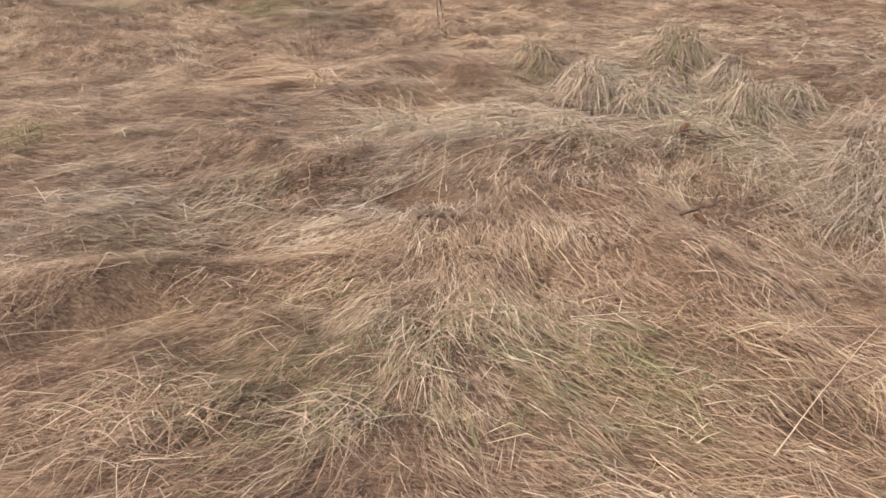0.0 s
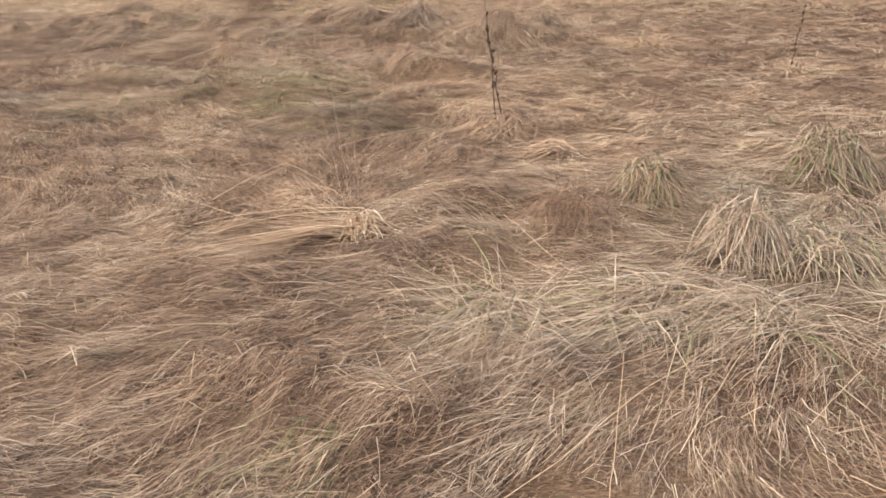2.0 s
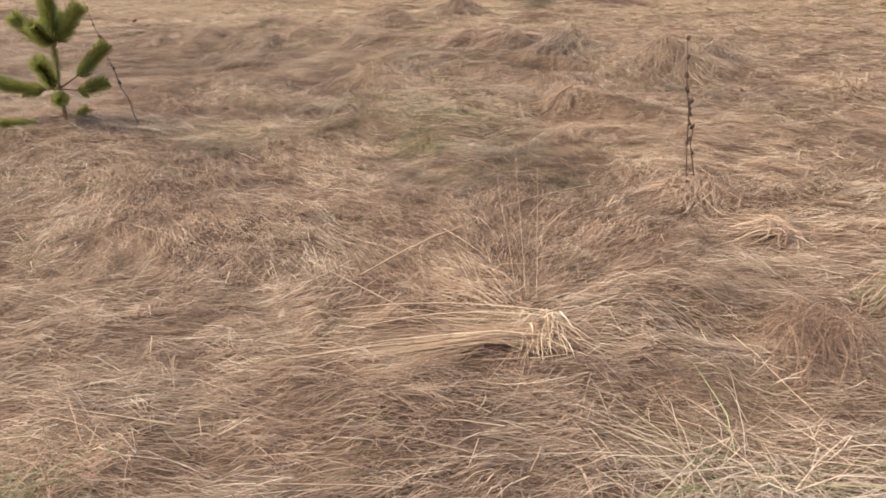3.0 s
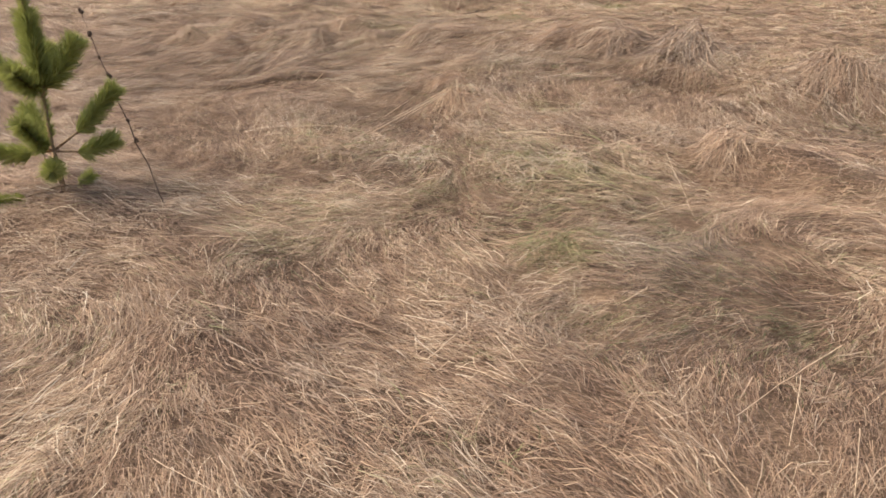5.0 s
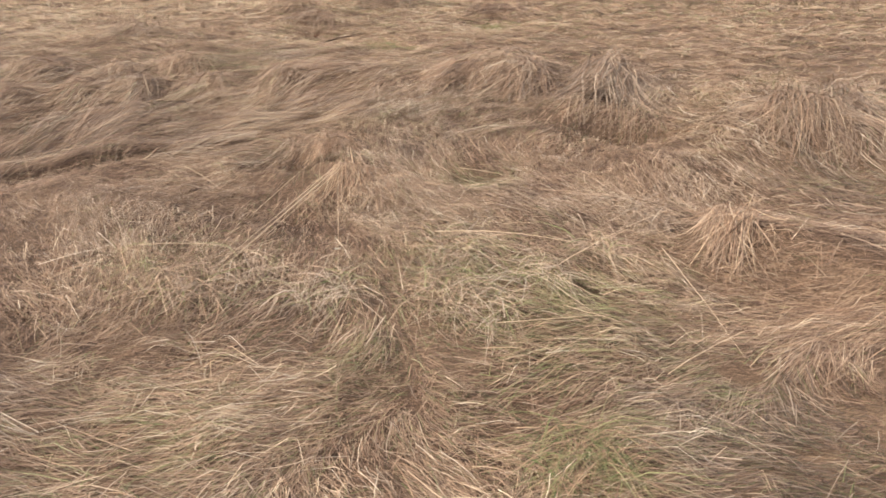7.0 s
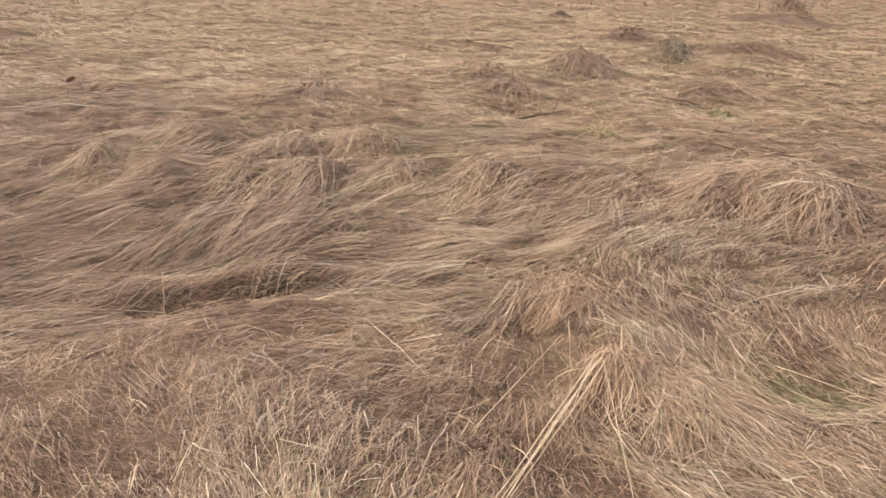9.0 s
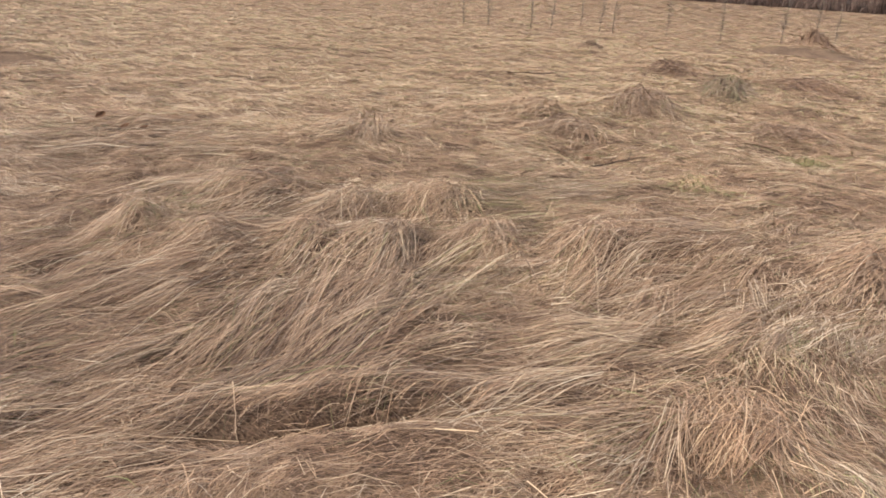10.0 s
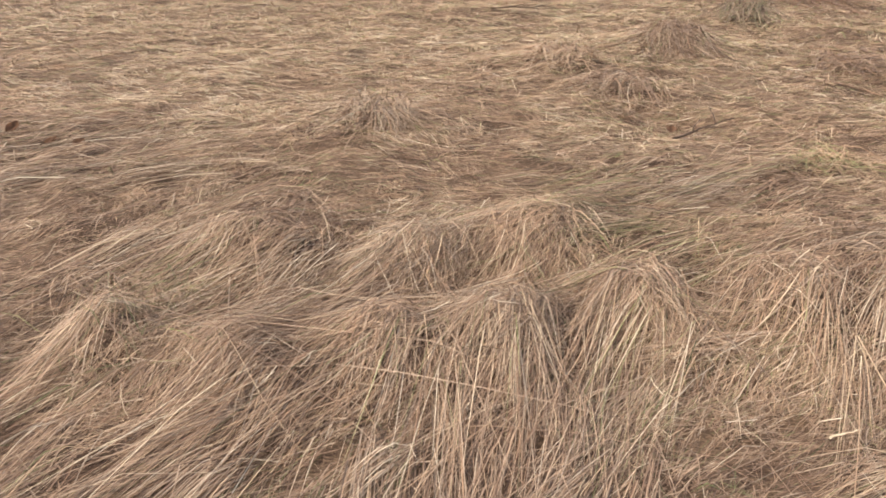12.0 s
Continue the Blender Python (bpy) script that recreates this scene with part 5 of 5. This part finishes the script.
UPRIGHT = "thin pale upright dry grass stalk"
straw((1.24, 1.70, 0.03), (1.72, 2.24, 0.10), 0.03, 1)
straw((1.32, 2.23, 0.03), (1.79, 2.35, 0.04), 0.0, 2, 0.003)
straw((-0.66, 4.98, 0.0), (-0.74, 5.10, 0.60), 0.0, 3, 0.0022, 0.8, label=UPRIGHT)
straw((-0.62, 4.96, 0.0), (-0.65, 5.12, 0.50), 0.0, 4, 0.0022, 0.8, label=UPRIGHT)
straw((-0.70, 5.02, 0.0), (-0.82, 5.20, 0.43), 0.0, 5, 0.0022, 0.8, label=UPRIGHT)
straw((-0.55, 4.72, 0.10), (-1.35, 4.74, 0.03), 0.03, 6, 0.0036)
straw((-0.58, 4.70, 0.10), (-1.20, 4.62, 0.03), 0.03, 7, 0.0036)
straw((-1.61, 5.08, 0.06), (-0.83, 4.60, 0.03), 0.0, 8, 0.003)
straw((0.30, 3.10, 0.0), (0.34, 3.30, 0.32), 0.0, 9, 0.003, 0.8, label=UPRIGHT)
straw((0.51, 3.29, 0.04), (0.91, 3.86, 0.06), 0.01, 10)
straw((-0.05, 3.07, 0.03), (0.93, 3.87, 0.05), 0.01, 11, 0.003)
straw((0.07, 4.77, 0.06), (0.31, 4.34, 0.03), 0.0, 12, 0.003)
for i, (sx, sy, wide) in enumerate(((0.0, 0.0, 0.0055), (0.018, 0.10, 0.005), (-0.04, -0.06, 0.0045), (0.09, 0.28, 0.0045))):
    straw((-2.66 + 0.3 * sx, 8.91, 0.09 + 0.004 * i), (-2.95 + sx, 7.95 + sy, 0.05), 0.0, 13 + i, wide, 0.86)
straw((-2.655, 8.91, 0.10), (-2.46, 7.70, 0.03), 0.01, 36, 0.0026)
straw((-2.58, 8.98, 0.04), (-2.60, 9.00, 0.16), 0.0, 17, 0.012, 0.85, label=UPRIGHT)
straw((-3.36, 8.03, 0.05), (-3.02, 8.08, 0.06), 0.01, 18, 0.0036)
straw((-0.47, 6.48, 0.06), (-0.90, 5.91, 0.03), 0.01, 19, 0.0036)
straw((-0.67, 6.17, 0.06), (-0.75, 5.82, 0.03), 0.01, 20, 0.0036)
straw((-1.95, 5.95, 0.03), (-1.75, 6.41, 0.05), 0.01, 21, 0.003)
straw((-1.35, 5.00, 0.04), (-0.95, 5.45, 0.12), 0.02, 22, 0.0036)
straw((-2.78, 5.18, 0.02), (-2.76, 5.28, 0.24), 0.0, 23, 0.003, 0.8, label=UPRIGHT)
straw((-1.26, 7.45, 0.04), (-0.93, 7.66, 0.06), 0.01, 24, 0.003)
straw((-1.11, 8.24, 0.06), (-0.97, 7.53, 0.03), 0.01, 25, 0.003)
straw((-3.75, 9.05, 0.03), (-3.60, 8.92, 0.16), 0.0, 26, 0.0045)
straw((-3.45, 8.85, 0.09), (-3.22, 8.70, 0.04), 0.01, 27, 0.0036)
straw((-4.45, 9.10, 0.08), (-4.38, 8.98, 0.03), 0.0, 28, 0.004, 0.8)
straw((-3.02, 8.55, 0.03), (-2.80, 9.00, 0.10), 0.0, 29, 0.003)
straw((-5.75, 11.20, 0.0), (-5.70, 11.35, 0.24), 0.0, 30, 0.003, 0.85, label=UPRIGHT)
straw((-3.50, 10.03, 0.04), (-3.42, 10.06, 0.05), 0.0, 31, 0.007, 0.95)
straw((-3.35, 10.35, 0.16), (-3.28, 9.75, 0.03), 0.0, 32, 0.003, 0.8)
straw((-2.12, 8.30, 0.04), (-1.55, 8.05, 0.14), 0.02, 33, 0.004)
straw((-1.60, 8.00, 0.04), (-1.05, 8.45, 0.12), 0.02, 34, 0.0036)


def drop_straws():
    """Long single stalks that lie where the wind left them along the walk."""
    rng = random.Random(41)
    made = 0
    while made < 110:
        k = rng.uniform(0, 1)
        x, y = 0.4 - 4.9 * k + rng.uniform(-1.6, 1.8), 1.9 + 8.6 * k + rng.uniform(-0.5, 1.0)
        turn = float(flow(np.array([x]), np.array([y]))[0][0]) + rng.gauss(0, 0.5)
        ln = rng.uniform(0.18, 0.46)
        straw((x, y, rng.uniform(0.03, 0.06)), (x + math.cos(turn) * ln, y + math.sin(turn) * ln, rng.uniform(0.03, 0.09)), rng.uniform(0, 0.012), 300 + made,
              rng.uniform(0.0020, 0.0032), rng.uniform(0.68, 0.9))
        made += 1


drop_straws()


# ---- fallen twigs, withered leaves ----
def forked_twig(x, y, deg, length, seed, label, mat):
    rng = random.Random(seed)
    root = new("twig")
    root.location = (x, y, gz(x, y) + 0.035)
    root.rotation_euler = (0, 0, radians(deg))
    tagged(root, label, "twig")
    main = wander((0, 0, 0), (length, 0.02, 0.03), 6, 0.012, rng)
    part("stem", tube(bmesh.new(), main, [0.008 - 0.0009 * i for i in range(7)], 6), mat, root)
    for i, s in ((2, 1), (3, -1), (4, 1)):
        p = main[i]
        tip = p + Vector((length * 0.35, s * length * rng.uniform(0.2, 0.4), 0.02))
        part("side_branch", tube(bmesh.new(), wander(p, tip, 4, 0.008, rng), [0.005, 0.004, 0.0035, 0.003, 0.0015], 5), mat, root)
    return root


def withered_leaf(x, y, deg, size, mat, label, seed, lift=0.05):
    """A curled dead leaf with a midrib fold."""
    rng = random.Random(seed)
    bm = bmesh.new()
    rows = []
    for i in range(7):
        t = i / 6
        w = size * 0.34 * math.sin(math.pi * min(1, t * 0.93 + 0.05)) ** 0.8
        curl = size * 0.45 * (t - 0.4) ** 2
        rows.append([bm.verts.new((size * (t - 0.5), s * w * (1 + rng.uniform(-0.2, 0.2)), curl + abs(s) * w * 0.5 + rng.uniform(0, 0.004))) for s in (-1, -0.5, 0, 0.5, 1)])
    for lo, hi in zip(rows, rows[1:]):
        for j in range(4):
            bm.faces.new((lo[j], lo[j + 1], hi[j + 1], hi[j]))
    bmesh.ops.solidify(bm, geom=bm.faces[:], thickness=0.0012)
    ob = part("withered_leaf", bm, mat)
    ob.location = (x, y, gz(x, y) + lift)
    ob.rotation_euler = (rng.uniform(-0.4, 0.4), rng.uniform(-0.4, 0.4), radians(deg))
    return tagged(ob, label, "leaf")


forked_twig(1.30, 3.05, 20, 0.22, 1, "short dark forked twig lying on flattened grass", WEED)
forked_twig(1.46, 3.92, -50, 0.26, 2, "brown dead twig lying in matted grass", WEED)
forked_twig(-3.48, 12.72, 38, 0.55, 3, "dark fallen stick lying on the meadow", WEED)
forked_twig(-4.90, 17.60, 5, 0.75, 4, "dark fallen stick lying on the far meadow", WEED)
BROWN_LEAF = "curled brown withered leaf caught in the grass"
WHITE_LEAF = "small bleached leaf scrap lying on grass"
withered_leaf(1.50, 3.95, 30, 0.07, LEAF, BROWN_LEAF, 1)
withered_leaf(1.56, 3.86, 80, 0.06, LEAF, BROWN_LEAF, 2, 0.07)
withered_leaf(1.36, 3.00, 140, 0.07, LEAF, BROWN_LEAF, 3)
withered_leaf(1.55, 4.20, 10, 0.045, CHAFF, WHITE_LEAF, 4, 0.08)
withered_leaf(1.22, 3.72, 60, 0.04, CHAFF, WHITE_LEAF, 5, 0.06)
withered_leaf(-2.52, 8.06, 20, 0.03, CHAFF, WHITE_LEAF, 7, 0.05)
withered_leaf(-7.05, 11.86, 80, 0.09, LEAF, "large dark withered leaf standing in the grass", 8, 0.10)
withered_leaf(-6.80, 11.80, 20, 0.07, LEAF, BROWN_LEAF, 9, 0.06)
withered_leaf(-6.62, 11.76, 50, 0.06, LEAF, BROWN_LEAF, 10, 0.06)
withered_leaf(-3.50, 12.70, 70, 0.09, LEAF, BROWN_LEAF, 11, 0.08)


# ---- bare saplings far out in the meadow ----
def bare_sapling(seed, tall):
    rng = random.Random(seed)
    root = new("bare_sapling")
    tagged(root, "thin leafless young tree standing in the dry meadow", "sapling", "bare saplings in the meadow")
    pts = wander((0, 0, -0.05), (rng.uniform(-0.1, 0.1), rng.uniform(-0.1, 0.1), tall), 8, 0.04, rng)
    trunk = part("trunk", tube(bmesh.new(), pts, [0.020 - 0.002 * i for i in range(9)], 6), TWIG, root)
    for i in range(2, 9):
        for _ in range(2):
            p = pts[i]
            a, ln = rng.uniform(0, 6.28), tall * rng.uniform(0.12, 0.24)
            tip = p + Vector((math.cos(a) * 0.5, math.sin(a) * 0.5, 0.85)) * ln
            mid = p.lerp(tip, 0.5) + Vector((math.cos(a), math.sin(a), 0)) * ln * 0.08
            bm = tube(bmesh.new(), [p, mid, tip], [0.008, 0.006, 0.002], 5)
            for _k in range(3):
                q = p.lerp(tip, rng.uniform(0.3, 0.9))
                e = q + Vector((rng.uniform(-1, 1), rng.uniform(-1, 1), 0.9)) * ln * 0.3
                tube(bm, [q, e], [0.004, 0.0015], 4)
            part("branch", bm, TWIG, trunk)
    return root


KINDS = [bare_sapling(1, 1.9), bare_sapling(2, 1.5), bare_sapling(3, 2.2)]
SPOTS = [(-9.03, 33.8), (-8.21, 34.3), (-6.77, 35.1), (-6.07, 35.6), (-4.33, 36.7), (-3.79, 36.3), (-1.78, 37.3), (0.21, 37.3), (2.79, 39.6), (3.67, 38.0), (5.0, 40.5), (-5.35, 42.0)]
for i, (x, y) in enumerate(SPOTS):
    m = pose(x, y, gz(x, y), 0, 0, 77 * i)
    if i < 3:
        KINDS[i].matrix_basis = m
    else:
        copy_thing(KINDS[i % 3], m)


# ---- woodland at the meadow's far edge ----
def bare_tree(seed, tall):
    rng = random.Random(seed)
    root = new("bare_tree")
    tagged(root, "tall leafless grey-brown tree at the meadow's far edge", "tree", "trees along the far edge")
    pts = wander((0, 0, -0.3), (rng.uniform(-0.4, 0.4), rng.uniform(-0.4, 0.4), tall), 8, 0.25, rng)
    part("trunk", tube(bmesh.new(), pts, [0.19 - 0.02 * i for i in range(9)], 8), FARBARK, root)
    bm = bmesh.new()
    for i in range(2, 9):
        for _ in range(6):
            p, a, ln = pts[i], rng.uniform(0, 6.28), tall * rng.uniform(0.12, 0.3) * (1.15 - i / 10)
            tip = p + Vector((math.cos(a) * 0.8, math.sin(a) * 0.8, 0.7)) * ln
            mid = p.lerp(tip, 0.5) - Vector((0, 0, ln * 0.06))
            tube(bm, [p, mid, tip], [0.06, 0.04, 0.012], 4)
            for _k in range(7):
                q = p.lerp(tip, rng.uniform(0.25, 0.95))
                e = q + Vector((rng.uniform(-1, 1), rng.uniform(-1, 1), rng.uniform(0, 1))) * ln * 0.4
                tube(bm, [q, e], [0.02, 0.006], 3)
    part("crown", bm, FARBARK, root)
    return root


TREES = [bare_tree(11, 13), bare_tree(12, 15), bare_tree(13, 11)]
pick = random.Random(8)
for i in range(54):
    x, y = -70 + i * 4.0 + pick.uniform(-1.8, 1.8), 118 + pick.uniform(0, 16)
    m = pose(x, y, gz(x, y), 0, 0, pick.uniform(0, 360))
    if i < 3:
        TREES[i].matrix_basis = m
    else:
        copy_thing(TREES[i % 3], m)


def build_scrub():
    """Leafless brown bushes and young stems that close the wood's edge."""
    rng = np.random.default_rng(12)
    n = 26000
    x, y = rng.uniform(-75, 150, n), 116 + np.abs(rng.normal(0, 6, n))
    tall = rng.uniform(0.8, 4.5, n) * (0.7 + 0.5 * vnoise(x * 0.12, y * 0.1, 4))
    k = 4
    s = np.linspace(0, 1, k)
    lean, a = rng.normal(0, 0.5, n), rng.uniform(0, 6.28, n)
    px = x[:, None] + (lean * np.cos(a))[:, None] * s[None, :] ** 1.5
    py = y[:, None] + (lean * np.sin(a))[:, None] * s[None, :] ** 1.5
    pz = raw_height(x, y)[:, None] - 0.1 + tall[:, None] * s[None, :]
    me = strip_mesh("scrub", px, py, pz, rng.uniform(0.08, 0.24, n), rng.normal(0, 0.3, n), np.zeros((n, 3)))
    me.materials.clear()
    me.materials.append(SCRUB)
    tagged(new("scrub", me), "leafless brown scrub along the far edge of the meadow", "scrub", kind="stuff")


build_scrub()
